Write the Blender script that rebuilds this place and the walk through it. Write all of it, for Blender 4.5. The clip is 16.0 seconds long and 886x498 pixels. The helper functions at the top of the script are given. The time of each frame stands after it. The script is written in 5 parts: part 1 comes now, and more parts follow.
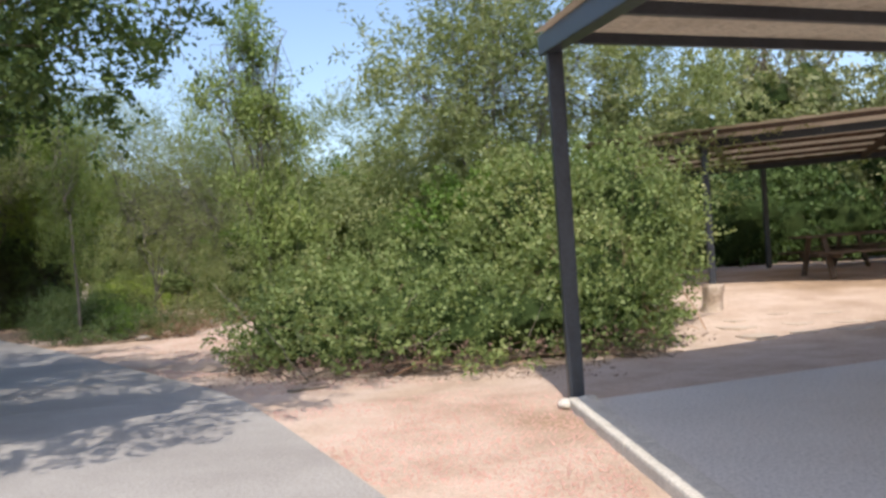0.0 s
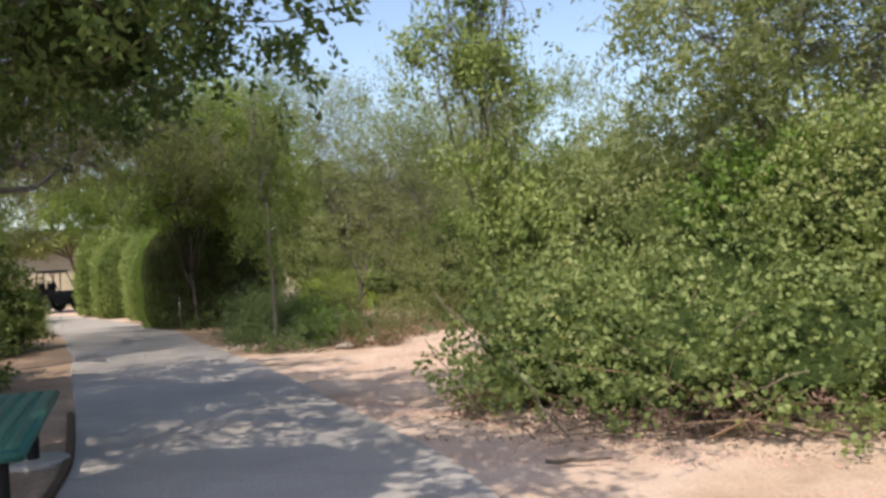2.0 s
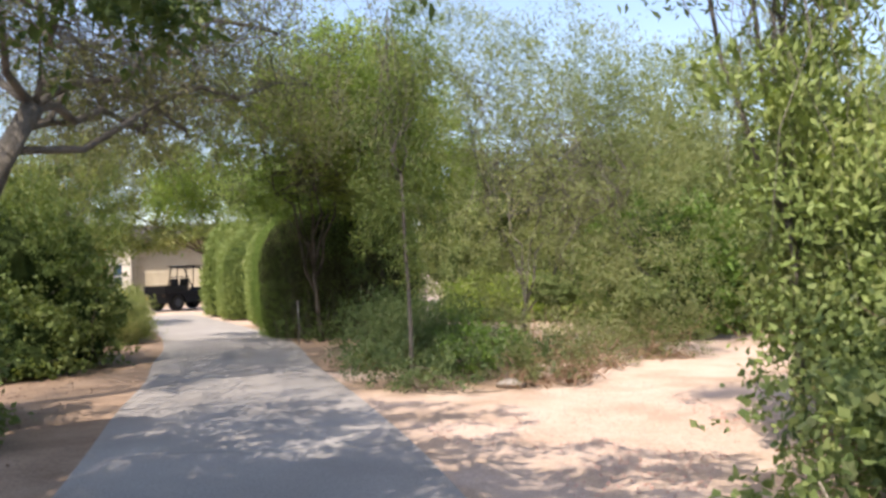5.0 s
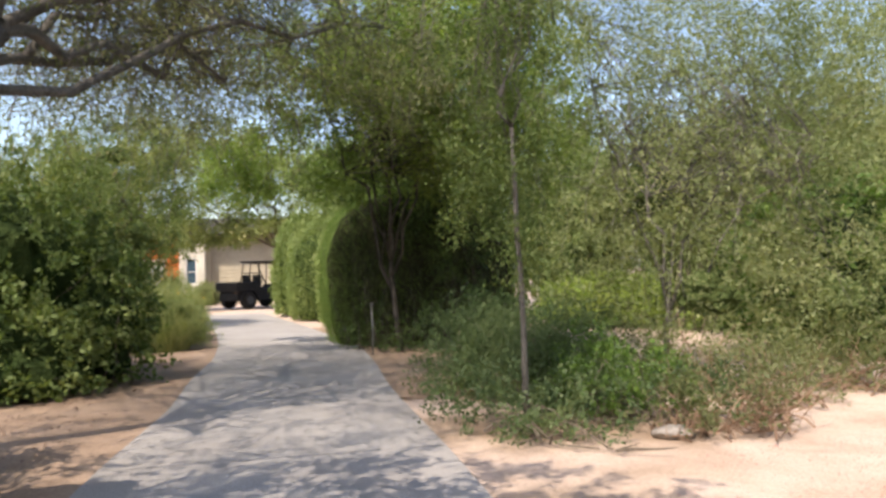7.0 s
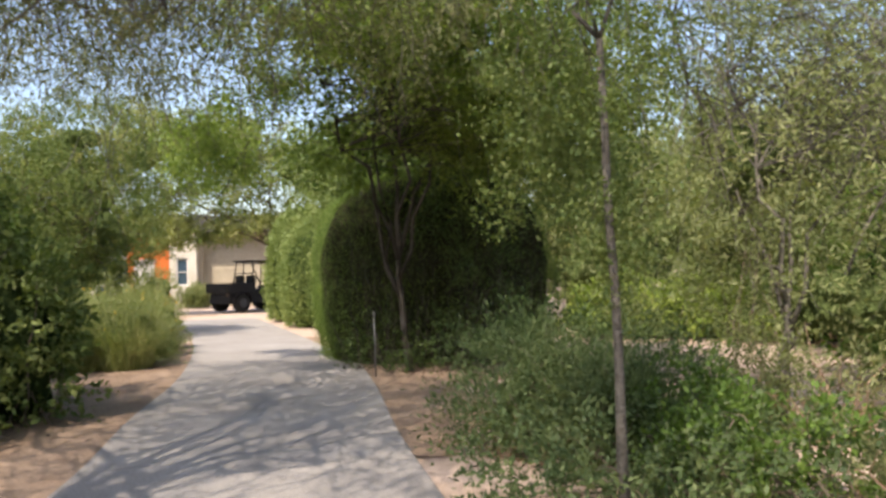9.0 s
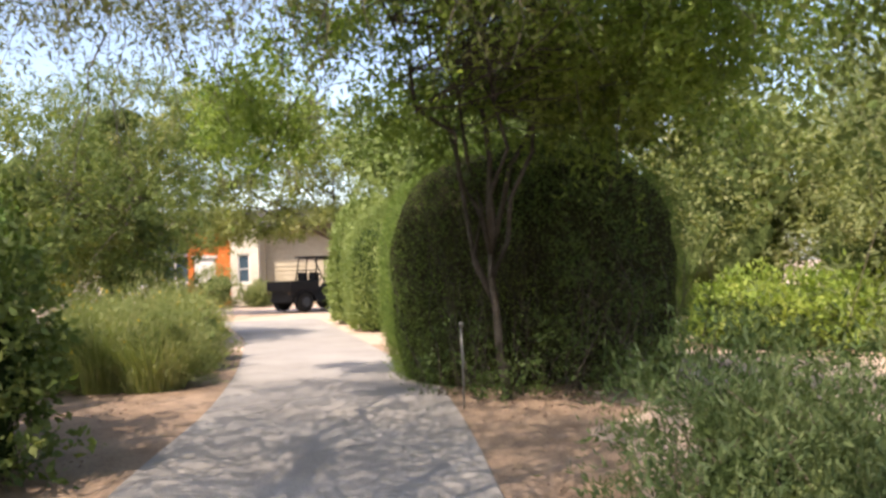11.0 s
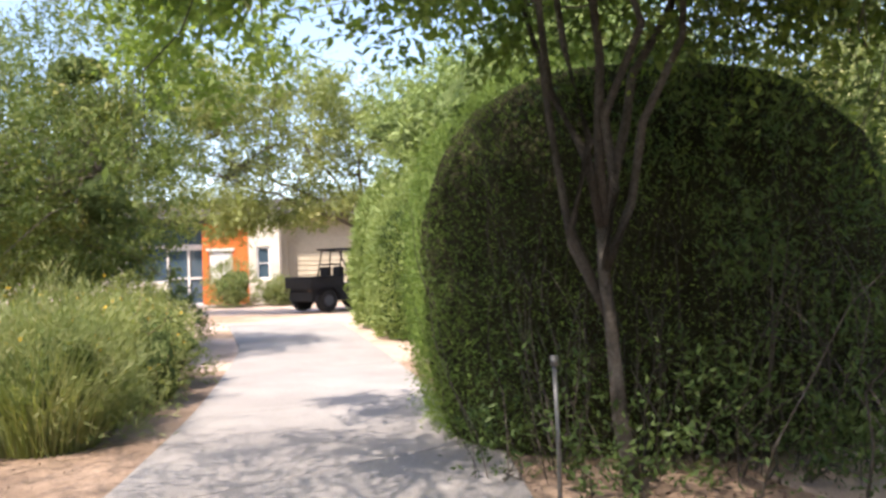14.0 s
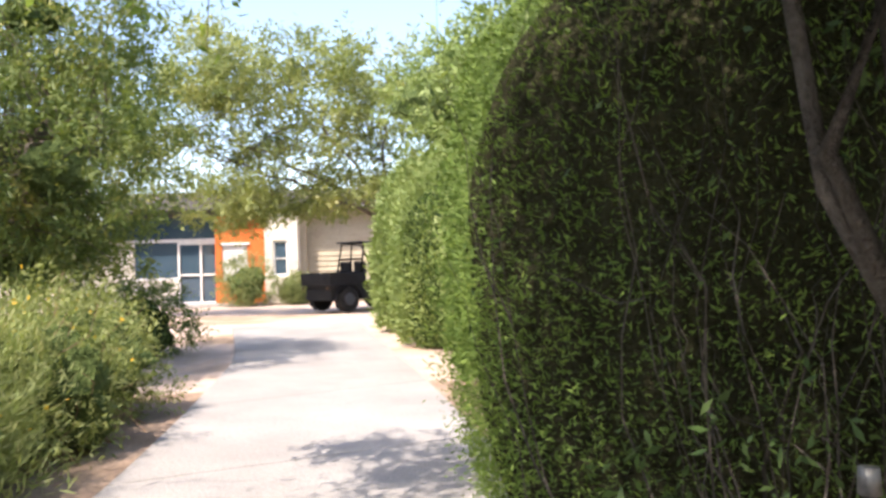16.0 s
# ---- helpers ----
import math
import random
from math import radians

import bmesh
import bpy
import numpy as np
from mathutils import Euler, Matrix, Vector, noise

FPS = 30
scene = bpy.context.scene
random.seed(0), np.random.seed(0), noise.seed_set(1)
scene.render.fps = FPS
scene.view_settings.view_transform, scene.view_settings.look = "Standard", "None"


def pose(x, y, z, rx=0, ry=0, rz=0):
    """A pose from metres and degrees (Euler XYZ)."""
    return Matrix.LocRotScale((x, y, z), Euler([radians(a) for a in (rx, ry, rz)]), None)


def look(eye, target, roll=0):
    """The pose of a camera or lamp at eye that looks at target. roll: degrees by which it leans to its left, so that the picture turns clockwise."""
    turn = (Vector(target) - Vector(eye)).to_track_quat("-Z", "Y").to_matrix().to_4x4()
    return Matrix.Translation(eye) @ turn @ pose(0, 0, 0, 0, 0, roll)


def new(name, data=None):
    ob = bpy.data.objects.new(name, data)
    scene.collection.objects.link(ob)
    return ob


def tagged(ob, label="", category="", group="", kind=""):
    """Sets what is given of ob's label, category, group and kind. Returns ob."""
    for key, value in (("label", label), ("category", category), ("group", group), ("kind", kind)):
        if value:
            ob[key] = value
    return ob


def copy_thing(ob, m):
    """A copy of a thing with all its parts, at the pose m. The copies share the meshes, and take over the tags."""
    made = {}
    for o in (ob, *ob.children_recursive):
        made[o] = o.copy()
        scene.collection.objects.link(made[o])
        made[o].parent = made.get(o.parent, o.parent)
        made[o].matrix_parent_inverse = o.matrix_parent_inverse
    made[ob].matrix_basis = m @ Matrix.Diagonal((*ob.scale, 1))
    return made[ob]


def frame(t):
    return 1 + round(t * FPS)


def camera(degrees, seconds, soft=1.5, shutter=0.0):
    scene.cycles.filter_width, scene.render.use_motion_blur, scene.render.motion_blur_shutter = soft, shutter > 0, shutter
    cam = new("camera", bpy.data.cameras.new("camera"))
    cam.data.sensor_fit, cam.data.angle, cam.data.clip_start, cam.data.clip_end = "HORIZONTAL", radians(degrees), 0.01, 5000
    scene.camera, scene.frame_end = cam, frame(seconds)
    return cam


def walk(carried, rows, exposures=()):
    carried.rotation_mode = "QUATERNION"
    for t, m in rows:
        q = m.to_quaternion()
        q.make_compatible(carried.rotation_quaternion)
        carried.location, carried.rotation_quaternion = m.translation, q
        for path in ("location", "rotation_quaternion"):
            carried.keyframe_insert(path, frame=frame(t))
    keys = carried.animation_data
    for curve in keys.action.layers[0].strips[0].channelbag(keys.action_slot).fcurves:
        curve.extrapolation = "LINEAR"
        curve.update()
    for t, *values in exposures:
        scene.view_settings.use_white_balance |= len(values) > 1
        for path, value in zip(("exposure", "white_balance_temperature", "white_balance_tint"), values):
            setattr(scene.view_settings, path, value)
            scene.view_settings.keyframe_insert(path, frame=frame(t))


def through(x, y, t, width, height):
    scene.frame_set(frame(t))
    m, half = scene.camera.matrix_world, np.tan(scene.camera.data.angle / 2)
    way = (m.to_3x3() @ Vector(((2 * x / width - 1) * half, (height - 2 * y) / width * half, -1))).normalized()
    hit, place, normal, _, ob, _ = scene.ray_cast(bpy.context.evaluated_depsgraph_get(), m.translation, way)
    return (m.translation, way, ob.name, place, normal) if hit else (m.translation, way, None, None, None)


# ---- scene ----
cam = camera(55.0, 16.0, soft=3.0)
METRES, EYE, TILT, LEAN, TURN = 23.0, 1.3, 0.2, 3.7, 0.0
ROWS = [
    (0.0, 0.0, 0.0, 0.0, 0.75, -0.0, 0.0),
    (0.5, -0.0098, 0.0354, -0.0006, 1.97, 0.03, -0.1),
    (1.0, -0.0209, 0.0707, -0.0017, 8.39, -0.03, -0.27),
    (1.5, -0.0321, 0.1029, -0.0021, 12.1, -0.12, -0.36),
    (2.0, -0.0436, 0.1361, -0.0024, 14.13, -0.21, -0.36),
    (2.5, -0.057, 0.1682, -0.0037, 16.31, -0.19, -0.56),
    (3.0, -0.0677, 0.1982, -0.0048, 17.5, -0.22, -0.57),
    (5.5, -0.1421, 0.3441, -0.0092, 25.56, -0.19, -1.65),
    (6.0, -0.1586, 0.3708, -0.0105, 27.38, -0.26, -1.73),
    (6.5, -0.1746, 0.3998, -0.011, 28.6, -0.4, -1.7),
    (7.0, -0.1933, 0.4291, -0.0136, 29.02, -0.45, -1.69),
    (7.5, -0.2082, 0.4569, -0.0137, 29.11, -0.46, -1.73),
    (8.0, -0.2266, 0.4802, -0.0156, 29.16, -0.44, -1.75),
    (10.5, -0.3092, 0.6007, -0.0198, 30.61, -0.7, -1.32),
    (11.0, -0.3313, 0.621, -0.0211, 33.71, -0.88, -1.32),
    (11.5, -0.3506, 0.6402, -0.0234, 34.73, -0.92, -1.38),
    (12.0, -0.3693, 0.6614, -0.0238, 35.39, -1.02, -1.35),
    (12.5, -0.3859, 0.6845, -0.0258, 35.86, -1.07, -1.33),
    (13.0, -0.4017, 0.7097, -0.0264, 35.91, -1.15, -1.25),
    (13.5, -0.4173, 0.7335, -0.0274, 36.06, -1.2, -1.25),
    (14.0, -0.4332, 0.7582, -0.0303, 36.14, -1.23, -1.23),
    (14.5, -0.4507, 0.782, -0.0327, 36.26, -1.27, -1.2),
    (15.0, -0.4694, 0.805, -0.0347, 36.46, -1.33, -1.12),
    (15.5, -0.4891, 0.8268, -0.0366, 37.53, -1.38, -1.22),
    (16.0, -0.508, 0.848, -0.0387, 37.95, -1.41, -1.24),
]
walk(cam, [(t, pose(0, 0, EYE, TILT, LEAN, TURN) @ pose(METRES * x, METRES * y, METRES * z, 90 + pitch, roll, yaw)) for t, x, y, z, yaw, pitch, roll in ROWS],
     [(0.0, 0.62, 6450, 12), (1.5, 0.66, 6800, 13), (3.0, 0.83, 7100, 14), (5.5, 1.12, 6850, 16), (8.0, 1.0, 6900, 14), (10.7, 1.28, 7250, 18), (13.5, 1.46, 6700, 18), (16.0, 1.58, 6700, 17)])

# ---- world, sun, exposure ----
SUN_TO = Vector((0.03, -2.2, 3.08)).normalized()
world = bpy.data.worlds.new("sky")
scene.world = world
world.use_nodes = True
sky = world.node_tree.nodes.new("ShaderNodeTexSky")
sky.sky_type, sky.sun_disc = "NISHITA", False
sky.sun_elevation, sky.sun_rotation = math.asin(SUN_TO.z), math.pi
sky.air_density, sky.dust_density, sky.ozone_density = 1.0, 1.6, 1.5
world.node_tree.nodes["Background"].inputs[1].default_value = 0.15
world.node_tree.links.new(sky.outputs[0], world.node_tree.nodes["Background"].inputs[0])
sun = new("sun", bpy.data.lights.new("sun", "SUN"))
sun.data.energy, sun.data.angle, sun.data.color = 3.15, radians(0.55), (1.0, 0.92, 0.8)
sun.matrix_world = look(SUN_TO * 60, (0, 0, 0))


# ---- materials ----
def material(name, rough=0.8, metal=0.0, spec=0.3):
    m = bpy.data.materials.new(name)
    m.use_nodes = True
    t = m.node_tree
    b = t.nodes["Principled BSDF"]
    b.inputs["Roughness"].default_value = rough
    b.inputs["Metallic"].default_value = metal
    b.inputs["Specular IOR Level"].default_value = spec
    return m, t, b


def noise_node(t, scale, detail=4.0, rough=0.6, world_space=True):
    n = t.nodes.new("ShaderNodeTexNoise")
    n.inputs["Scale"].default_value = scale
    n.inputs["Detail"].default_value = detail
    n.inputs["Roughness"].default_value = rough
    c = t.nodes.new("ShaderNodeNewGeometry") if world_space else t.nodes.new("ShaderNodeTexCoord")
    t.links.new(c.outputs["Position" if world_space else "Object"], n.inputs["Vector"])
    return n


def ramp_node(t, source, stops):
    r = t.nodes.new("ShaderNodeValToRGB")
    e = r.color_ramp.elements
    while len(e) < len(stops):
        e.new(0.5)
    for el, (p, c) in zip(e, stops):
        el.position, el.color = p, (*c, 1)
    t.links.new(source, r.inputs[0])
    return r


def mix_node(t, fac, a, b, mode="MIX"):
    m = t.nodes.new("ShaderNodeMix")
    m.data_type, m.blend_type = "RGBA", mode
    if isinstance(fac, float):
        m.inputs[0].default_value = fac
    else:
        t.links.new(fac, m.inputs[0])
    t.links.new(a, m.inputs[6])
    t.links.new(b, m.inputs[7])
    return m.outputs[2]


def bump_node(t, b, source, strength, distance):
    n = t.nodes.new("ShaderNodeBump")
    n.inputs["Strength"].default_value = strength
    n.inputs["Distance"].default_value = distance
    t.links.new(source, n.inputs["Height"])
    t.links.new(n.outputs[0], b.inputs["Normal"])


def surface(name, dark, light, coarse, fine, rough=0.85, metal=0.0, spec=0.3, bump=0.3, depth=0.01, world_space=True):
    """Two scales of mottling between two tones, with fine relief."""
    m, t, b = material(name, rough, metal, spec)
    n1, n2 = noise_node(t, coarse, 4, 0.6, world_space), noise_node(t, fine, 3, 0.7, world_space)
    mid = tuple((p + q) / 2 for p, q in zip(dark, light))
    r1 = ramp_node(t, n1.outputs[0], [(0.3, dark), (0.5, mid), (0.7, light)])
    r2 = ramp_node(t, n2.outputs[0], [(0.25, (0.62, 0.62, 0.62)), (0.5, (0.97, 0.97, 0.97)), (0.75, (1.25, 1.25, 1.25))])
    t.links.new(mix_node(t, 1.0, r1.outputs[0], r2.outputs[0], "MULTIPLY"), b.inputs["Base Color"])
    bump_node(t, b, n2.outputs[0], bump, depth)
    return m


def leaf_material(name, tones, through=0.3, rough=0.55, patch=0.8, gain=1.35):
    """Leaves: a tone for each leaf, larger patches over the crown, light that comes through."""
    m, t, b = material(name, rough, 0.0, 0.25)
    g = t.nodes.new("ShaderNodeNewGeometry")
    n = noise_node(t, patch, 3)
    a = t.nodes.new("ShaderNodeMath")
    a.operation = "MULTIPLY_ADD"
    a.inputs[1].default_value = 0.48
    t.links.new(g.outputs["Random Per Island"], a.inputs[0])
    s = t.nodes.new("ShaderNodeMath")
    s.operation = "MULTIPLY_ADD"
    s.inputs[1].default_value, s.inputs[2].default_value = 1.5, -0.49
    t.links.new(n.outputs[0], s.inputs[0])
    t.links.new(s.outputs[0], a.inputs[2])
    k = len(tones) - 1
    r = ramp_node(t, a.outputs[0], [(0.05 + 0.9 * i / k, (c[0] * gain * 1.2, c[1] * gain, c[2] * gain * 1.12)) for i, c in enumerate(tones)])
    t.links.new(r.outputs[0], b.inputs["Base Color"])
    tr = t.nodes.new("ShaderNodeBsdfTranslucent")
    warm = t.nodes.new("ShaderNodeMix")
    warm.data_type, warm.blend_type = "RGBA", "MULTIPLY"
    warm.inputs[0].default_value = 1.0
    warm.inputs[7].default_value = (1.25, 1.3, 0.55, 1)
    t.links.new(r.outputs[0], warm.inputs[6])
    t.links.new(warm.outputs[2], tr.inputs[0])
    mx = t.nodes.new("ShaderNodeMixShader")
    mx.inputs[0].default_value = through
    t.links.new(b.outputs[0], mx.inputs[1])
    t.links.new(tr.outputs[0], mx.inputs[2])
    t.links.new(mx.outputs[0], t.nodes["Material Output"].inputs[0])
    return m


LEAF_VINE = leaf_material("vine_leaf", [(0.044, 0.075, 0.025), (0.073, 0.122, 0.038), (0.11, 0.172, 0.056), (0.145, 0.205, 0.074), (0.185, 0.228, 0.095)], gain=1.55)
LEAF_DARK = leaf_material("dark_leaf", [(0.022, 0.05, 0.016), (0.038, 0.08, 0.022), (0.06, 0.11, 0.03), (0.09, 0.15, 0.045)], 0.22)
LEAF_MID = leaf_material("mid_leaf", [(0.045, 0.085, 0.025), (0.07, 0.125, 0.035), (0.105, 0.165, 0.048), (0.15, 0.21, 0.07)], 0.32)
LEAF_OLIVE = leaf_material("olive_leaf", [(0.05, 0.075, 0.03), (0.085, 0.12, 0.045), (0.13, 0.17, 0.07), (0.2, 0.23, 0.11)], 0.28)
LEAF_GREEN = leaf_material("green_leaf", [(0.035, 0.085, 0.016), (0.06, 0.13, 0.024), (0.09, 0.18, 0.035), (0.15, 0.25, 0.055)], 0.32)
LEAF_FEATHER = leaf_material("feathery_leaf", [(0.075, 0.115, 0.045), (0.115, 0.17, 0.065), (0.16, 0.22, 0.09), (0.23, 0.28, 0.135)], 0.35)
LEAF_GREY = leaf_material("grey_leaf", [(0.08, 0.115, 0.06), (0.12, 0.165, 0.085), (0.17, 0.21, 0.12), (0.22, 0.26, 0.16)], 0.3)
LEAF_BLUE = leaf_material("blue_green_leaf", [(0.026, 0.055, 0.02), (0.042, 0.082, 0.03), (0.066, 0.115, 0.042), (0.105, 0.16, 0.06)], 0.25)
LEAF_GLOSS = leaf_material("glossy_leaf", [(0.05, 0.09, 0.025), (0.08, 0.14, 0.035), (0.12, 0.19, 0.05), (0.155, 0.23, 0.075)], 0.5, gain=1.85)
LEAF_LIME = leaf_material("lime_leaf", [(0.07, 0.14, 0.025), (0.12, 0.21, 0.04), (0.19, 0.3, 0.06), (0.27, 0.36, 0.09)], 0.35)
LEAF_PALE = leaf_material("pale_leaf", [(0.085, 0.125, 0.04), (0.13, 0.185, 0.06), (0.18, 0.24, 0.085), (0.25, 0.3, 0.13)], 0.35)
LEAF_CYPRESS = leaf_material("cypress_spray", [(0.035, 0.072, 0.015), (0.055, 0.105, 0.022), (0.08, 0.145, 0.028), (0.12, 0.195, 0.04)], 0.18, 0.75, gain=1.95)
LEAF_HEDGE = leaf_material("hedge_leaf", [(0.07, 0.125, 0.035), (0.11, 0.18, 0.05), (0.15, 0.23, 0.07), (0.21, 0.29, 0.1)], 0.25)
GRASS = leaf_material("grass_blade", [(0.085, 0.132, 0.046), (0.132, 0.198, 0.068), (0.182, 0.25, 0.098), (0.27, 0.31, 0.145)], 0.34)
STRAW = leaf_material("dry_stem", [(0.16, 0.12, 0.075), (0.25, 0.2, 0.12), (0.36, 0.29, 0.19)], 0.1, 0.8, gain=1.0)
PETAL = leaf_material("yellow_petal", [(0.45, 0.32, 0.02), (0.6, 0.45, 0.03), (0.7, 0.55, 0.06)], 0.3, gain=1.0)
LITTER = leaf_material("leaf_litter", [(0.1, 0.078, 0.055), (0.17, 0.135, 0.098), (0.26, 0.21, 0.155)], 0.05, 0.9, gain=1.0)
# Darker than the leaves: shade inside dense foliage is put into this colour.
INNER_SHADE = surface("foliage_stand_in", (0.03, 0.052, 0.018), (0.07, 0.1, 0.036), 2.5, 22, 1.0, 0, 0.0, 1.0, 0.1)


def broad_leaf_material():
    m, t, b = material("broad_leaf", 0.65, 0, 0.15)
    o = t.nodes.new("ShaderNodeObjectInfo")
    r = ramp_node(t, o.outputs["Random"], [(0.0, (0.06, 0.095, 0.03)), (0.5, (0.105, 0.155, 0.054)), (0.8, (0.158, 0.205, 0.082)), (1.0, (0.23, 0.26, 0.13))])
    n = noise_node(t, 40, 3)
    v = ramp_node(t, n.outputs[0], [(0.3, (0.8, 0.8, 0.8)), (0.7, (1.15, 1.15, 1.15))])
    c = mix_node(t, 1.0, r.outputs[0], v.outputs[0], "MULTIPLY")
    t.links.new(c, b.inputs["Base Color"])
    tr = t.nodes.new("ShaderNodeBsdfTranslucent")
    t.links.new(c, tr.inputs[0])
    mx = t.nodes.new("ShaderNodeMixShader")
    mx.inputs[0].default_value = 0.3
    t.links.new(b.outputs[0], mx.inputs[1])
    t.links.new(tr.outputs[0], mx.inputs[2])
    t.links.new(mx.outputs[0], t.nodes["Material Output"].inputs[0])
    return m


LEAF_BROAD = broad_leaf_material()
BARK = surface("grey_bark", (0.09, 0.072, 0.055), (0.19, 0.16, 0.125), 3, 40, 0.95, 0, 0.1, 0.9, 0.03)
# Dead-twig brown, darkened to carry the shade among the hedge's inner twigs.
INNER_BROWN_SHADE = surface("shaded_dead_twigs", (0.036, 0.037, 0.021), (0.073, 0.073, 0.041), 3, 28, 1.0, 0, 0.0, 1.0, 0.1)
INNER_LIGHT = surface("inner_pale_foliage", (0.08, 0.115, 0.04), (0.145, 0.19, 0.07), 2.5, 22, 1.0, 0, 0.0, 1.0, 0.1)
BARK_GREY = surface("lichen_grey_bark", (0.1, 0.092, 0.08), (0.22, 0.205, 0.18), 3, 40, 0.95, 0, 0.1, 0.9, 0.03)
BARK_PALE = surface("pale_bark", (0.2, 0.17, 0.135), (0.34, 0.3, 0.24), 3, 50, 0.95, 0, 0.1, 0.7, 0.02)
TWIG = surface("twig_bark", (0.1, 0.08, 0.06), (0.21, 0.175, 0.135), 6, 60, 0.95, 0, 0.1, 0.3, 0.01)
CONCRETE = surface("path_concrete", (0.29, 0.27, 0.255), (0.385, 0.365, 0.345), 0.8, 55, 0.9, 0, 0.25, 0.25, 0.006)
SLAB = surface("slab_concrete", (0.58, 0.545, 0.51), (0.68, 0.64, 0.6), 0.6, 40, 0.85, 0, 0.25, 0.15, 0.004)
KERB = surface("kerb_concrete", (0.5, 0.47, 0.42), (0.64, 0.6, 0.54), 2, 45, 0.9, 0, 0.25, 0.4, 0.008)
FLAG = surface("dusty_flagstone", (0.44, 0.36, 0.29), (0.54, 0.45, 0.37), 3, 45, 0.9, 0, 0.2, 0.4, 0.008)
ROCK = surface("limestone", (0.52, 0.48, 0.42), (0.72, 0.68, 0.61), 5, 40, 0.9, 0, 0.2, 0.7, 0.02)
PEBBLE = leaf_material("pink_pebble", [(0.35, 0.255, 0.185), (0.44, 0.33, 0.25), (0.52, 0.4, 0.31)], 0.0, 0.9, gain=1.0)
STEEL = surface("dark_painted_steel", (0.018, 0.022, 0.03), (0.032, 0.037, 0.047), 2, 30, 0.42, 0.0, 0.5, 0.1, 0.003)
# Rusty steel; also colours the strip that paints shade at the path's edge.
RUST_AND_SHADE = surface("rusty_steel_and_shade", (0.07, 0.045, 0.03), (0.12, 0.075, 0.05), 4, 30, 0.7, 0.2, 0.3, 0.2, 0.004)
ROOF_SHEET = surface("tan_sheet", (0.42, 0.36, 0.29), (0.52, 0.455, 0.37), 1.2, 18, 0.75, 0, 0.2, 0.3, 0.006)
TIMBER = surface("dark_timber", (0.06, 0.042, 0.028), (0.12, 0.085, 0.058), 3, 50, 0.8, 0, 0.2, 0.4, 0.008)
GREEN_PLASTIC = surface("green_coated_steel", (0.012, 0.09, 0.075), (0.02, 0.125, 0.105), 2, 45, 0.4, 0, 0.5, 0.15, 0.003)
BLACK = surface("black_plastic", (0.007, 0.007, 0.008), (0.016, 0.016, 0.018), 3, 40, 0.6, 0, 0.2, 0.1, 0.003)
RUBBER = surface("tyre_rubber", (0.012, 0.012, 0.012), (0.026, 0.025, 0.024), 5, 60, 0.9, 0, 0.2, 0.4, 0.006)
ORANGE = surface("orange_stucco", (0.52, 0.13, 0.035), (0.62, 0.175, 0.05), 1.5, 35, 0.9, 0, 0.15, 0.3, 0.005)
WHITE = surface("white_paint", (0.7, 0.68, 0.64), (0.82, 0.8, 0.77), 1.5, 30, 0.6, 0, 0.3, 0.1, 0.003)
CREAM = surface("cream_stucco", (0.6, 0.55, 0.46), (0.7, 0.65, 0.56), 1.5, 35, 0.9, 0, 0.2, 0.3, 0.005)
SIDING = surface("tan_siding", (0.4, 0.35, 0.26), (0.48, 0.425, 0.325), 1.5, 30, 0.8, 0, 0.2, 0.15, 0.004)
ROOFING = surface("grey_shingle", (0.12, 0.11, 0.1), (0.2, 0.185, 0.17), 2, 20, 0.95, 0, 0.1, 0.6, 0.01)
STUMP_WOOD = surface("weathered_wood", (0.3, 0.23, 0.175), (0.55, 0.46, 0.38), 4, 30, 0.9, 0, 0.15, 0.6, 0.015)
STONE = surface("grey_stone", (0.2, 0.18, 0.16), (0.33, 0.3, 0.27), 5, 40, 0.9, 0, 0.2, 0.7, 0.02)
GALV = surface("galvanised_steel", (0.15, 0.15, 0.145), (0.25, 0.25, 0.24), 5, 50, 0.5, 0.6, 0.4, 0.2, 0.004)
GLASS, _t, _b = material("window_glass", 0.06, 0.0, 0.6)
_b.inputs["Base Color"].default_value = (0.05, 0.085, 0.12, 1)

SOIL = surface("brown_soil", (0.25, 0.175, 0.125), (0.4, 0.295, 0.22), 1.4, 34, 0.95, 0, 0.1, 0.5, 0.012)


def gravel_material():
    m, t, b = material("pink_decomposed_granite", 0.95, 0, 0.1)
    n0, n1, n2, n3 = noise_node(t, 0.22, 3), noise_node(t, 1.6, 5, 0.65), noise_node(t, 38, 3, 0.7), noise_node(t, 130, 2, 0.6)
    base = ramp_node(t, n1.outputs[0], [(0.3, (0.45, 0.34, 0.265)), (0.5, (0.53, 0.415, 0.34)), (0.72, (0.6, 0.485, 0.41))])
    soil = ramp_node(t, n1.outputs[0], [(0.3, (0.28, 0.2, 0.14)), (0.7, (0.45, 0.33, 0.235))])
    where = ramp_node(t, n0.outputs[0], [(0.52, (0, 0, 0)), (0.64, (1, 1, 1))])
    grain = ramp_node(t, n2.outputs[0], [(0.28, (0.78, 0.765, 0.75)), (0.5, (1, 1, 1)), (0.72, (1.16, 1.15, 1.14))])
    fine = ramp_node(t, n3.outputs[0], [(0.3, (0.84, 0.83, 0.82)), (0.7, (1.13, 1.13, 1.13))])
    c = mix_node(t, where.outputs[0], base.outputs[0], soil.outputs[0])
    c = mix_node(t, 1.0, c, grain.outputs[0], "MULTIPLY")
    c = mix_node(t, 0.8, c, fine.outputs[0], "MULTIPLY")
    t.links.new(c, b.inputs["Base Color"])
    bump_node(t, b, n2.outputs[0], 0.55, 0.012)
    return m


GRAVEL = gravel_material()


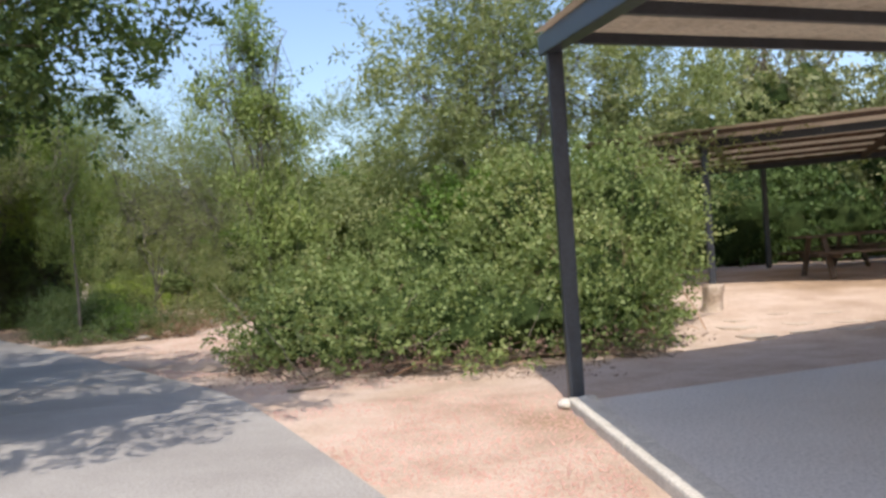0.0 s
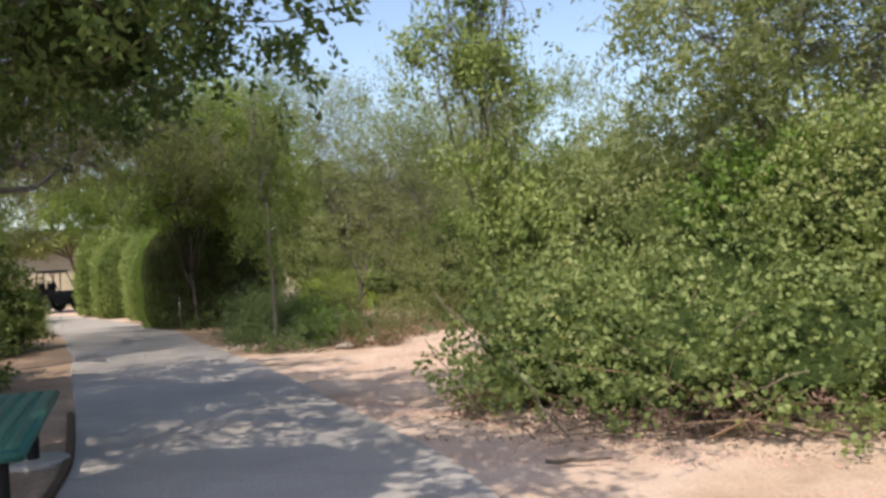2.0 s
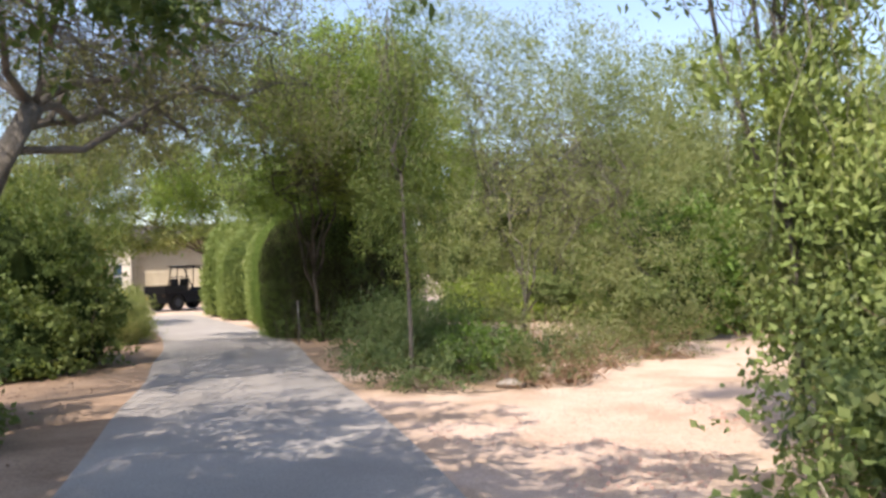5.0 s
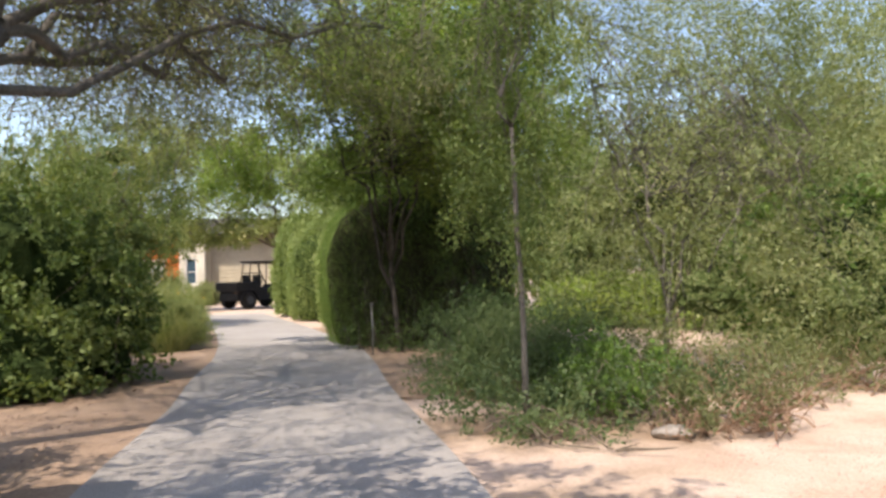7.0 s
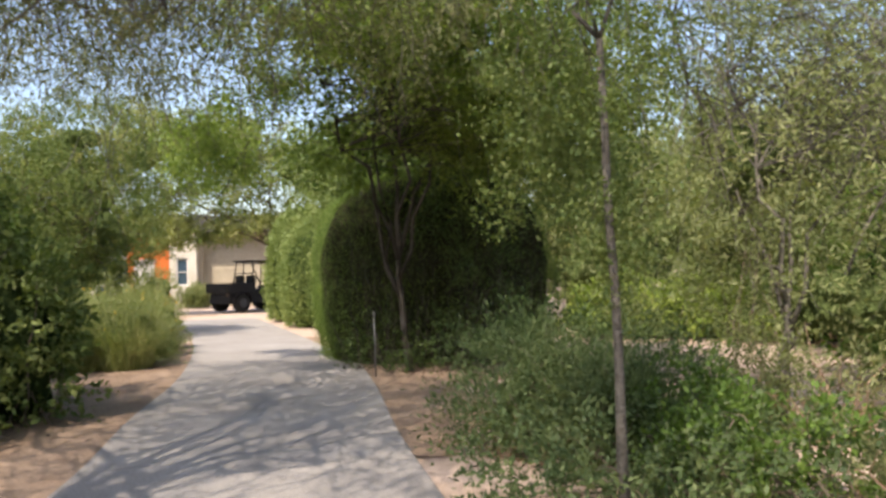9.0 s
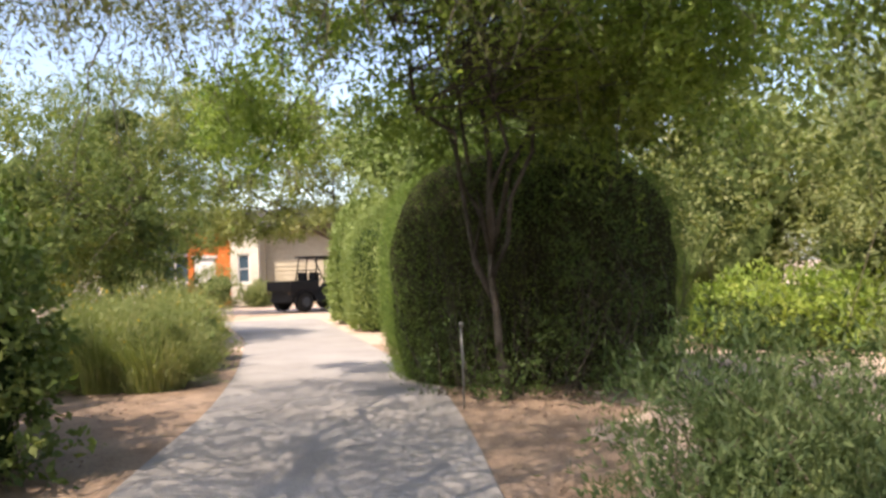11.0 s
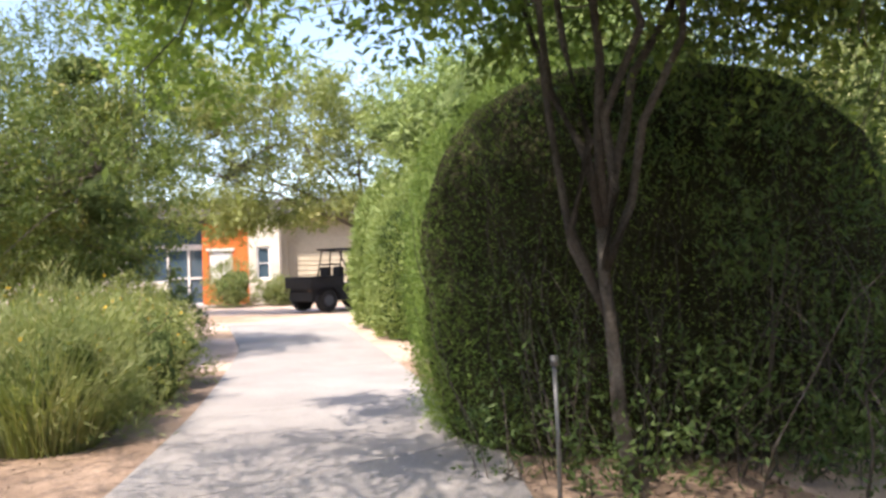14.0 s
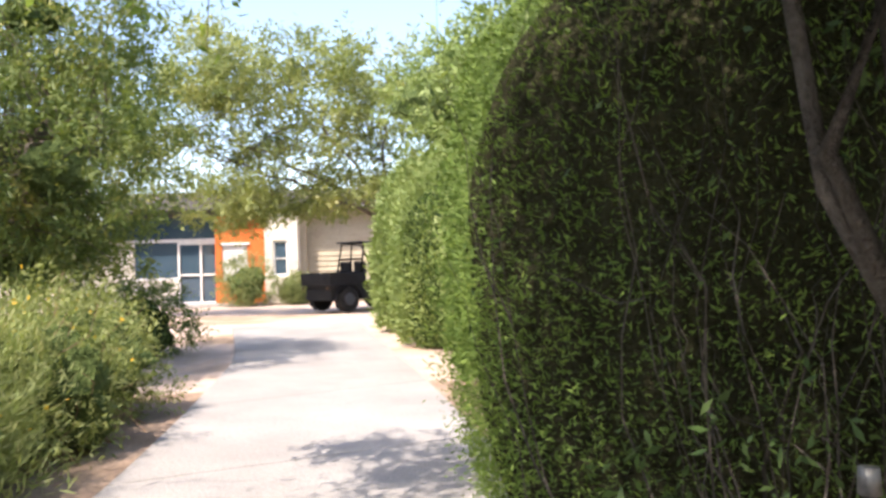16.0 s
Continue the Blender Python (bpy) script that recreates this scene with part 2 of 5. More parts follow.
PALE_KINDS = (LEAF_FEATHER, LEAF_HEDGE, LEAF_PALE, LEAF_LIME, GRASS, LEAF_GREY)


# ---- mesh helpers ----
def link(name, mesh, mat, parent=None, label=""):
    ob = new(name, mesh)
    mesh.materials.append(mat)
    if parent:
        ob.parent = parent
    return tagged(ob, label)


def part(name, bm, mat, parent=None, label="", smooth=False):
    mesh = bpy.data.meshes.new(name)
    bm.to_mesh(mesh)
    bm.free()
    if smooth:
        mesh.polygons.foreach_set("use_smooth", [True] * len(mesh.polygons))
    return link(name, mesh, mat, parent, label)


def thing(name, label, category, at=(0, 0, 0), turn=0.0, group="", kind=""):
    ob = new(name)
    ob.matrix_world = pose(*at, 0, 0, turn)
    return tagged(ob, label, category, group, kind)


def box(bm, lo, hi, m=None, bevel=0.0):
    m = m or Matrix()
    c = [(a + b) / 2 for a, b in zip(lo, hi)]
    s = [b - a for a, b in zip(lo, hi)]
    made = bmesh.ops.create_cube(bm, size=1.0, matrix=m @ Matrix.Translation(c) @ Matrix.Diagonal((*s, 1)))
    if bevel:
        edges = list({e for v in made["verts"] for e in v.link_edges})
        bmesh.ops.bevel(bm, geom=edges, offset=bevel, segments=2, affect="EDGES", profile=0.6)
    return bm


def beam(bm, a, b, w, h, bevel=0.0):
    """A bar of section w by h from a to b."""
    a, b = Vector(a), Vector(b)
    m = Matrix.Translation(a) @ (b - a).to_track_quat("Y", "Z").to_matrix().to_4x4()
    return box(bm, (-w / 2, 0, -h / 2), (w / 2, (b - a).length, h / 2), m, bevel)


def tube(bm, points, radii, sides=8, cap=True):
    """A tapered round limb along points."""
    rings = []
    pts = [Vector(p) for p in points]
    for i, p in enumerate(pts):
        d = (pts[min(i + 1, len(pts) - 1)] - pts[max(i - 1, 0)]).normalized()
        u = d.orthogonal().normalized() if abs(d.z) > 0.9 else d.cross(Vector((0, 0, 1))).normalized()
        v = d.cross(u)
        rings.append([bm.verts.new(p + radii[i] * (math.cos(a) * u + math.sin(a) * v)) for a in [2 * math.pi * k / sides for k in range(sides)]])
    for r, s in zip(rings, rings[1:]):
        for k in range(sides):
            bm.faces.new((r[k], r[(k + 1) % sides], s[(k + 1) % sides], s[k]))
    if cap:
        bm.faces.new(rings[-1])
        bm.faces.new(rings[0][::-1])
    return bm


def prism(bm, outline, z0, z1):
    low = [bm.verts.new((x, y, z0)) for x, y in outline]
    top = [bm.verts.new((x, y, z1)) for x, y in outline]
    n = len(outline)
    bm.faces.new(top)
    bm.faces.new(low[::-1])
    for i in range(n):
        bm.faces.new((low[i], low[(i + 1) % n], top[(i + 1) % n], top[i]))
    bmesh.ops.recalc_face_normals(bm, faces=bm.faces[:])
    return bm


def ground_z(x, y):
    def smooth(v):
        v = np.clip(v, 0, 1)
        return v * v * (3 - 2 * v)
    return 0.45 * smooth((np.asarray(y) - 9.5) / 6) * smooth((np.asarray(x) - 1.5) / 3)


def quads(name, v, mat, parent, label="", per=4):
    """One mesh of many loose faces of four corners each, from an array (n, 4, 3)."""
    n = len(v)
    mesh = bpy.data.meshes.new(name)
    mesh.vertices.add(n * per)
    mesh.vertices.foreach_set("co", np.ascontiguousarray(v, dtype=np.float32).ravel())
    mesh.loops.add(n * per)
    mesh.loops.foreach_set("vertex_index", np.arange(n * per, dtype=np.int32))
    mesh.polygons.add(n)
    mesh.polygons.foreach_set("loop_start", np.arange(0, n * per, per, dtype=np.int32))
    mesh.update(calc_edges=True)
    return tagged(link(name, mesh, mat, parent, label), kind="stuff")


def unit(a):
    return a / np.maximum(np.linalg.norm(a, axis=-1, keepdims=True), 1e-6)


def leaf_faces(rng, p, size, aspect=0.55, along=None, spread=1.0, fold=0.18):
    """Folded kite-shaped leaves at the points p; along: the way they tend to grow."""
    n = len(p)
    d = rng.normal(size=(n, 3))
    if along is not None:
        d = unit(d) * spread + along
    d = unit(d)
    s = unit(np.cross(d, rng.normal(size=(n, 3))))
    u = np.cross(s, d)
    length = (size * rng.uniform(0.6, 1.35, n))[:, None]
    w = length * aspect * 0.5
    mid = p + d * length * 0.42
    return np.stack([p, mid + s * w + u * w * fold * 2, p + d * length, mid - s * w + u * w * fold * 2], axis=1)


def lumpy(rng, d, amount):
    """A factor for each direction that makes an uneven outline."""
    k = rng.normal(size=(7, 3)) * np.array([2, 2.5, 3, 4, 5, 6, 7])[:, None]
    ph = rng.uniform(0, 6.28, 7)
    return 1 + amount * np.cos(d @ k.T + ph).sum(axis=1) / 3.0


def blob_points(rng, blob, n, clump=40, sigma=0.16, shell=0.45, amount=0.22, low=0.03, lift=0.15, cover=0.0):
    """Leaf points on short shoots, the shoots gathered in masses through an uneven ellipsoid (x, y, z, rx, ry, rz), and the way each shoot grows."""
    c, r = np.array(blob[:3]), np.array(blob[3:6])
    k = max(1, n // clump)
    m = max(9, k // 11)
    d = unit(rng.normal(size=(m, 3)))
    mass = d * (rng.uniform(0, 1, m) ** shell * lumpy(rng, d, amount) * 0.9)[:, None]
    home = rng.integers(0, m, k)
    ball = unit(rng.normal(size=(k, 3))) * (rng.uniform(0, 1, k) ** 0.45)[:, None]
    near = np.minimum(0.34, 0.62 / r)
    q = mass[home] + ball * near
    loose = rng.uniform(0, 1, k) < cover
    e = unit(rng.normal(size=(k, 3)))
    q = np.where(loose[:, None], e * (lumpy(rng, e, amount * 0.6) * rng.uniform(0.74, 0.98, k))[:, None], q)
    way = unit(unit(q) * 0.65 + unit(ball) * 0.5 + rng.normal(size=(k, 3)) * 0.45 + np.array([0, 0, lift]))
    length = sigma * rng.uniform(1.0, 3.0, k)
    pick = rng.integers(0, k, n)
    p = c + q[pick] * r + way[pick] * (length[pick] * rng.uniform(-0.5, 0.6, n))[:, None] + rng.normal(size=(n, 3)) * sigma * 0.26
    keep = p[:, 2] > ground_z(p[:, 0], p[:, 1]) + low
    if n == 1:
        p[:, 2] = np.maximum(p[:, 2], ground_z(p[:, 0], p[:, 1]) + low)
        keep[:] = True
    return p[keep], way[pick][keep]


def wander(rng, a, b, steps, wobble, sag=0.0):
    a, b = np.array(a, float), np.array(b, float)
    t = np.linspace(0, 1, steps)
    p = a + (b - a) * t[:, None]
    p[1:-1] += rng.normal(size=(steps - 2, 3)) * wobble
    p[:, 2] += sag * 4 * t * (1 - t)
    return p


def twig_mesh(name, segs, mat, parent, label="", sides=3):
    """Many thin tapered twigs, each a path of points with a start radius, joined."""
    vs, fs = [], []
    for pts, r0 in segs:
        base = len(vs)
        m = len(pts)
        for i, p in enumerate(pts):
            r = r0 * (1 - 0.8 * i / (m - 1))
            q = pts[min(i + 1, m - 1)] - pts[max(i - 1, 0)]
            q = q / (np.linalg.norm(q) + 1e-9)
            u = np.cross(q, (0.3, 0.5, 0.81))
            u = u / (np.linalg.norm(u) + 1e-9)
            w = np.cross(q, u)
            for k in range(sides):
                a = 2 * math.pi * k / sides
                vs.append(p + r * (math.cos(a) * u + math.sin(a) * w))
        for i in range(m - 1):
            for k in range(sides):
                o, o2 = base + i * sides, base + (i + 1) * sides
                fs.append((o + k, o + (k + 1) % sides, o2 + (k + 1) % sides, o2 + k))
    mesh = bpy.data.meshes.new(name)
    mesh.from_pydata([tuple(v) for v in vs], [], fs)
    return tagged(link(name, mesh, mat, parent, label), kind="stuff")


def core(name, blob, parent, seed, scale=0.8, leaf=None, label="solid core standing in for dim inner twigs and foliage"):
    """A rough, uneven closed body for a bush's dense inside; its dark tone paints shade."""
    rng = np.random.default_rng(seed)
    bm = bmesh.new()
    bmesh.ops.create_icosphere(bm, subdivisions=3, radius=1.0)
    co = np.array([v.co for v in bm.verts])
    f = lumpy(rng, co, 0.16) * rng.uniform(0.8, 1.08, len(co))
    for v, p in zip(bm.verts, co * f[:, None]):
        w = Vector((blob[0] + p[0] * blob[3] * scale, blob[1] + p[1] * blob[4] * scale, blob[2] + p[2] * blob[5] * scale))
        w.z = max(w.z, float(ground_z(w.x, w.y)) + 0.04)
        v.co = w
    return part(name, bm, INNER_LIGHT if leaf in PALE_KINDS else INNER_SHADE, parent, label)


def bush(name, label, category, blobs, n, size, mat, seed, aspect=0.6, clump=35, sigma=0.14, shell=0.35, amount=0.2, stems=30, inner=0.0,
         along=0.0, lift=0.0, stem_mat=None, group="", reach=1.0):
    """A bush: leaves over uneven bodies, thin stems from its foot, and where it is dense a solid core for its dim
    inside.
    """
    rng = np.random.default_rng(seed)
    b0 = blobs[0]
    foot = (b0[0], b0[1], float(ground_z(b0[0], b0[1])))
    top = thing(name, label, category, foot, group=group)
    shift = np.array(foot)
    total = sum(b[3] * b[5] + b[4] * b[5] for b in blobs)
    faces, segs = [], []
    for i, b in enumerate(blobs):
        k = int(n * (b[3] * b[5] + b[4] * b[5]) / total)
        p, out = blob_points(rng, b, k, clump, sigma, shell, amount, cover=0.5 if inner else 0.2)
        faces.append(leaf_faces(rng, p, size, aspect, out * (0.5 + along) + np.array([0, 0, lift * 0.5])) - shift)
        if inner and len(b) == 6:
            ob = core("foliage_stand_in", b, top, seed + i, inner, mat)
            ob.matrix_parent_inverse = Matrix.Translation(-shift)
        for _ in range(int(stems / len(blobs))):
            e, _o = blob_points(rng, b, 1, 1, 0.05, 0.3, amount)
            s = np.array([b[0] + rng.normal() * b[3] * 0.35, b[1] + rng.normal() * b[4] * 0.35, 0])
            s[2] = float(ground_z(s[0], s[1]))
            e = s + (e[0] - s) * reach
            segs.append((wander(rng, s, e, 6, 0.05) - shift, rng.uniform(0.006, 0.014)))
    if segs:
        twig_mesh("stem_tangle", segs, stem_mat or TWIG, top, "thin grey-brown stems")
    quads("foliage", np.concatenate(faces), mat, top)
    return top


def tree(name, label, foot, fork, stems, blobs, n, size, mat, seed, r0=0.12, aspect=0.5, clump=40, sigma=0.2, shell=0.5, amount=0.25, twigs=90,
         bark=None, droop=0.0, hang=0, category="tree", inner=0.0, group="", along=0.5, limb=0.72, split=0, twig=(0.008, 0.024)):
    """A tree: a tapered trunk, limbs towards the bodies of its crown, twigs, and clumps of leaves with gaps."""
    rng = np.random.default_rng(seed)
    bark = bark or BARK
    top = thing(name, label, category, foot, group=group)
    f = np.array(foot, float)
    bm = bmesh.new()
    path = wander(rng, (0, 0, -0.1), np.array(fork) - f, 7, r0 * 0.35)
    tube(bm, path, [r0 * (1.35 - 0.1 * i if i < 2 else 1.15 - 0.06 * i) for i in range(7)], 10)
    part("trunk", bm, bark, top, smooth=True)
    segs, faces = [], []
    ends = []
    for k, e in enumerate(stems):
        bm = bmesh.new()
        q = wander(rng, path[-1 - k % (split + 1)], np.array(e) - f, 8, max(0.07, r0 * 0.8), 0.12)
        tube(bm, q, [r0 * limb * (1 - 0.1 * i) * (1 - 0.1 * (k % 3)) for i in range(8)], 8)
        part("limb", bm, bark, top, smooth=True)
        ends.append(q)
    total = sum(b[3] * b[4] for b in blobs)
    for i, b in enumerate(blobs):
        share = b[3] * b[4] / total
        p, out = blob_points(rng, b, int(n * share), clump, sigma, shell, amount, cover=0.45 if inner else 0.12)
        faces.append(leaf_faces(rng, p, size, aspect, out * along + np.array([0, 0, -droop])) - f)
        for _ in range(int(twigs * share)):
            q = ends[rng.integers(len(ends))]
            s = q[rng.integers(4, 8)]
            e, _o = blob_points(rng, b, 1, 1, 0.05, 0.5, amount)
            segs.append((wander(rng, s, e[0] - f, 7, 0.09, -droop * 0.3), rng.uniform(*twig)))
        for _ in range(int(hang * share)):
            e, _o = blob_points(rng, b, 1, 1, 0.05, 0.5, amount)
            e = e[0] - f
            g = e + np.array([rng.normal() * 0.3, rng.normal() * 0.3, -rng.uniform(0.5, 1.3)])
            segs.append((wander(rng, e, g, 6, 0.04), 0.008))
            t = rng.uniform(0.1, 1, 26)[:, None]
            faces.append(leaf_faces(rng, e + (g - e) * t + rng.normal(size=(26, 3)) * 0.07, size, aspect, np.array([0, 0, -0.8])))
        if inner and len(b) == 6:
            ob = core("foliage_stand_in", b, top, seed + i, inner, mat)
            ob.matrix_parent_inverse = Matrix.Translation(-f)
    if segs:
        twig_mesh("branchwork", segs, bark, top)
    quads("crown", np.concatenate(faces), mat, top)
    return top


def shoots(name, label, line, n, tall, mat, seed, leaf=None):
    """Thin arching woody shoots that rise along a line on the ground from a to b."""
    rng = np.random.default_rng(seed)
    a, b = np.array(line[0], float), np.array(line[1], float)
    top = thing(name, label, "plant", (a[0], a[1], 0))
    segs, p = [], []
    for _ in range(n):
        r = a + (b - a) * rng.uniform(0, 1) + rng.normal(size=2) * 0.09
        h = tall * rng.uniform(0.3, 1.0) ** 0.8
        s = np.array([r[0] - a[0], r[1] - a[1], 0])
        e = s + np.array([rng.normal() * 0.28, rng.normal() * 0.16, h])
        q = wander(rng, s, e, 9, 0.03)
        q[:, 0] += rng.normal() * 0.16 * np.sin(np.linspace(0, 3.1, 9))
        segs.append((q, rng.uniform(0.0025, 0.0065)))
        if rng.uniform() < 0.45:
            f = q[6] + rng.normal(size=3) * np.array([0.25, 0.15, 0.2])
            segs.append((wander(rng, q[4], f, 5, 0.02), 0.004))
        k = rng.integers(3, 9, 6)
        p.append(q[k] + rng.normal(size=(6, 3)) * 0.05)
    twig_mesh("stem_tangle", segs, mat, top)
    if leaf:
        quads("foliage", leaf_faces(rng, np.concatenate(p), 0.045, 0.3), leaf, top)
    return top


def hedge(name, label, centre, half, turn, n, size, mat, seed, power=3.2, inner=0.93, aspect=0.22, amount=0.03, up=0.6, group="clipped hedges", out=1.0, shoulder=0.5, bare=0.0):
    """A clipped evergreen: fine sprays over a full body with upright sides and a rounded top; bare: how thin its front has grown."""
    rng = np.random.default_rng(seed)
    cx, cy = centre
    hx, hy, h = half
    top = thing(name, label, "hedge", (cx, cy, 0), turn, group)
    zs = h * shoulder
    base = np.array([hx, hy, h - zs])

    def body(d, low):
        q = d / (np.abs(d) ** power).sum(axis=1, keepdims=True) ** (1 / power)
        side = d[:, 2] < 0
        flat = d * np.array([1, 1, 0])
        e = flat / ((np.abs(flat) ** power).sum(axis=1, keepdims=True) ** (1 / power) + 1e-6)
        q = np.where(side[:, None], e, q)
        p = q * base + np.array([0, 0, zs])
        p[:, 2] = np.where(side, low * zs, p[:, 2])
        tuck = 1 - 0.1 * (1 - np.clip(p[:, 2] / (h * 0.4), 0, 1)) ** 2
        p[:, :2] *= tuck[:, None]
        return p, unit(np.sign(q) * np.abs(q) ** (power - 1) / base)
    d = unit(rng.normal(size=(n, 3)))
    p, nrm = body(d, rng.uniform(0.01, 1, n))
    p[:, :2] *= (lumpy(rng, d, amount) * (1 - np.abs(rng.normal(size=n)) * 0.03))[:, None]
    p += nrm * np.where(rng.uniform(0, 1, n) < 0.14, rng.uniform(0, 0.13, n), 0)[:, None]
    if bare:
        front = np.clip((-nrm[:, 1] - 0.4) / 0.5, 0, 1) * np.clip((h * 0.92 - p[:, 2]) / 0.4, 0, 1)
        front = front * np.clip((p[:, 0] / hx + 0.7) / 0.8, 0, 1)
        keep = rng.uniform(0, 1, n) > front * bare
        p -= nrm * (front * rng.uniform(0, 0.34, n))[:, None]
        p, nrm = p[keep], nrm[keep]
    quads("foliage", leaf_faces(rng, p, size, aspect, nrm * out + np.array([0, 0, up]), 1.1), mat, top)
    # Solid core behind the sprays, its inner shade put into the colour.
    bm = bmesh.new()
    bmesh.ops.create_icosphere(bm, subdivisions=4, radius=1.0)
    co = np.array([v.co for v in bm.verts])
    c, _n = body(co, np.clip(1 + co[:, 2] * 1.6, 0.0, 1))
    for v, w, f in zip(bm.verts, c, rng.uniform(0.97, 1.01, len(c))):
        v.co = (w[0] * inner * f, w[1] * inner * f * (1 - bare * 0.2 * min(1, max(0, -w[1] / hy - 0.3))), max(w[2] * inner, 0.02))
    part("foliage_stand_in", bm, INNER_BROWN_SHADE if bare else INNER_SHADE, top, "solid core standing in for dim inner twigs and foliage")
    return top


def tuft(name, label, spots, n, length, mat, seed, lean=0.45, width=0.008, flowers=0, category="grass", group=""):
    """A mound of arching blades from several roots (x, y, radius)."""
    rng = np.random.default_rng(seed)
    x0, y0 = spots[0][:2]
    top = thing(name, label, category, (x0, y0, 0), group=group)
    sp = np.array(spots)
    pick = rng.choice(len(sp), n, p=sp[:, 2] ** 2 / (sp[:, 2] ** 2).sum())
    a, r = rng.uniform(0, 6.283, n), np.sqrt(rng.uniform(0, 1, n))
    off = np.stack([np.cos(a) * r, np.sin(a) * r], 1) * sp[pick][:, 2:3]
    root = np.concatenate([sp[pick][:, :2] + off * 0.75 - np.array([x0, y0]), np.zeros((n, 1))], 1)
    ln = length * rng.uniform(0.45, 1.1, n) * (1.1 - 0.35 * r ** 2)
    way = np.concatenate([off / sp[pick][:, 2:3] * lean + rng.normal(size=(n, 2)) * 0.16, np.ones((n, 1))], 1)
    tip = root + unit(way) * ln[:, None]
    tip[:, 2] -= 0.12 * ln * r
    mid = root + unit(way * np.array([0.6, 0.6, 1])) * ln[:, None] * 0.55
    s = unit(np.cross(way, rng.normal(size=(n, 3)))) * (width * rng.uniform(0.6, 1.4, n))[:, None]
    f1 = np.stack([root - s, root + s, mid + s * 0.9, mid - s * 0.9], 1)
    f2 = np.stack([mid - s * 0.9, mid + s * 0.9, tip + s * 0.15, tip - s * 0.15], 1)
    quads("foliage", np.concatenate([f1, f2]), mat, top)
    if flowers:
        k = rng.integers(0, n, flowers)
        quads("bloom", leaf_faces(rng, tip[k] + np.array([0, 0, 0.02]), 0.035, 0.9), PETAL, top, "small yellow flowers")
    return top


# ---- ground, path, slab ----
def build_ground():
    xs = np.concatenate([[-900, -400, -200, -120, -80, -60], np.arange(-46, 26, 0.5), [30, 40, 60, 100, 200, 400, 900]])
    ys = np.concatenate([[-900, -400, -150, -60, -30, -15], np.arange(-6, 52, 0.5), [56, 65, 80, 120, 200, 400, 900]])
    gx, gy = np.meshgrid(xs, ys)
    gz = ground_z(gx, gy)
    for ox, oy, a in ((1.3, 0.7, 0.012), (-0.6, 1.9, 0.01), (2.7, -2.2, 0.006)):
        gz = gz + a * np.sin(ox * gx + oy * gy) * (np.abs(gx) < 60) * (np.abs(gy) < 60)
    gz = gz - 0.03
    v = np.stack([gx, gy, gz], -1).reshape(-1, 3)
    w = len(xs)
    f = [(j * w + i, j * w + i + 1, (j + 1) * w + i + 1, (j + 1) * w + i) for j in range(len(ys) - 1) for i in range(w - 1)]
    mesh = bpy.data.meshes.new("ground")
    mesh.from_pydata(v.tolist(), [], f)
    mesh.polygons.foreach_set("use_smooth", [True] * len(f))
    tagged(link("ground", mesh, GRAVEL), "pinkish decomposed granite ground with sandy soil", "ground", kind="structure")


build_ground()

RIGHT_EDGE = [(3.2, -4.0), (1.5, 0.0), (-0.45, 4.6), (-2.2, 8.4), (-4.17, 11.0), (-5.67, 13.1), (-7.5, 15.4), (-9.75, 18.1), (-11.4, 20.3), (-13.5, 22.9), (-15.2, 24.4), (-17.3, 26.4), (-20.6, 29.4), (-24.5, 32.9)]
LEFT_EDGE = [(0.0, -5.6), (-1.5, -0.6), (-3.1, 4.6), (-4.9, 8.1), (-6.6, 10.3), (-8.0, 12.1), (-9.3, 13.7), (-11.0, 16.0), (-12.5, 17.7), (-14.2, 19.9), (-16.3, 22.2), (-18.1, 24.0), (-21.2, 27.0), (-26.4, 31.0)]


def along_line(pts, k):
    p = np.array(pts, float)
    s = np.arange(len(p))
    t = np.linspace(0, len(p) - 1, k)
    # gentle rounding of the corners
    q = np.stack([np.interp(t, s, p[:, 0]), np.interp(t, s, p[:, 1])], 1)
    for _ in range(6):
        q[1:-1] = q[1:-1] * 0.5 + (q[:-2] + q[2:]) * 0.25
    return q


def build_path():
    top = thing("path", "pale concrete footpath in long panels, dappled and worn", "path", kind="structure")
    k = 105
    a, b = along_line(RIGHT_EDGE, k), along_line(LEFT_EDGE, k)
    step = 8
    for i in range(0, k - 1, step):
        j = min(i + step, k - 1)
        q, r = a[i:j + 1].copy(), b[i:j + 1].copy()
        gap = 0.006
        for line in (q, r):
            d = unit(line[1:2] - line[0:1])[0]
            line[0] += d * gap
            d = unit(line[-1:] - line[-2:-1])[0]
            line[-1] -= d * gap
        bm = bmesh.new()
        rows = []
        for p0, p1 in zip(q, r):
            n = unit((p1 - p0)[None])[0] * 0.012
            rows.append([bm.verts.new((*p0, -0.1)), bm.verts.new((*p0, 0.008)), bm.verts.new((*(p0 + n), 0.02)),
                         bm.verts.new((*(p1 - n), 0.02)), bm.verts.new((*p1, 0.008)), bm.verts.new((*p1, -0.1))])
        for u, w in zip(rows, rows[1:]):
            for m in range(5):
                bm.faces.new((u[m], w[m], w[m + 1], u[m + 1]))
        bm.faces.new(rows[0])
        bm.faces.new(rows[-1][::-1])
        bmesh.ops.recalc_face_normals(bm, faces=bm.faces[:])
        part("concrete_panel", bm, CONCRETE, top)


build_path()


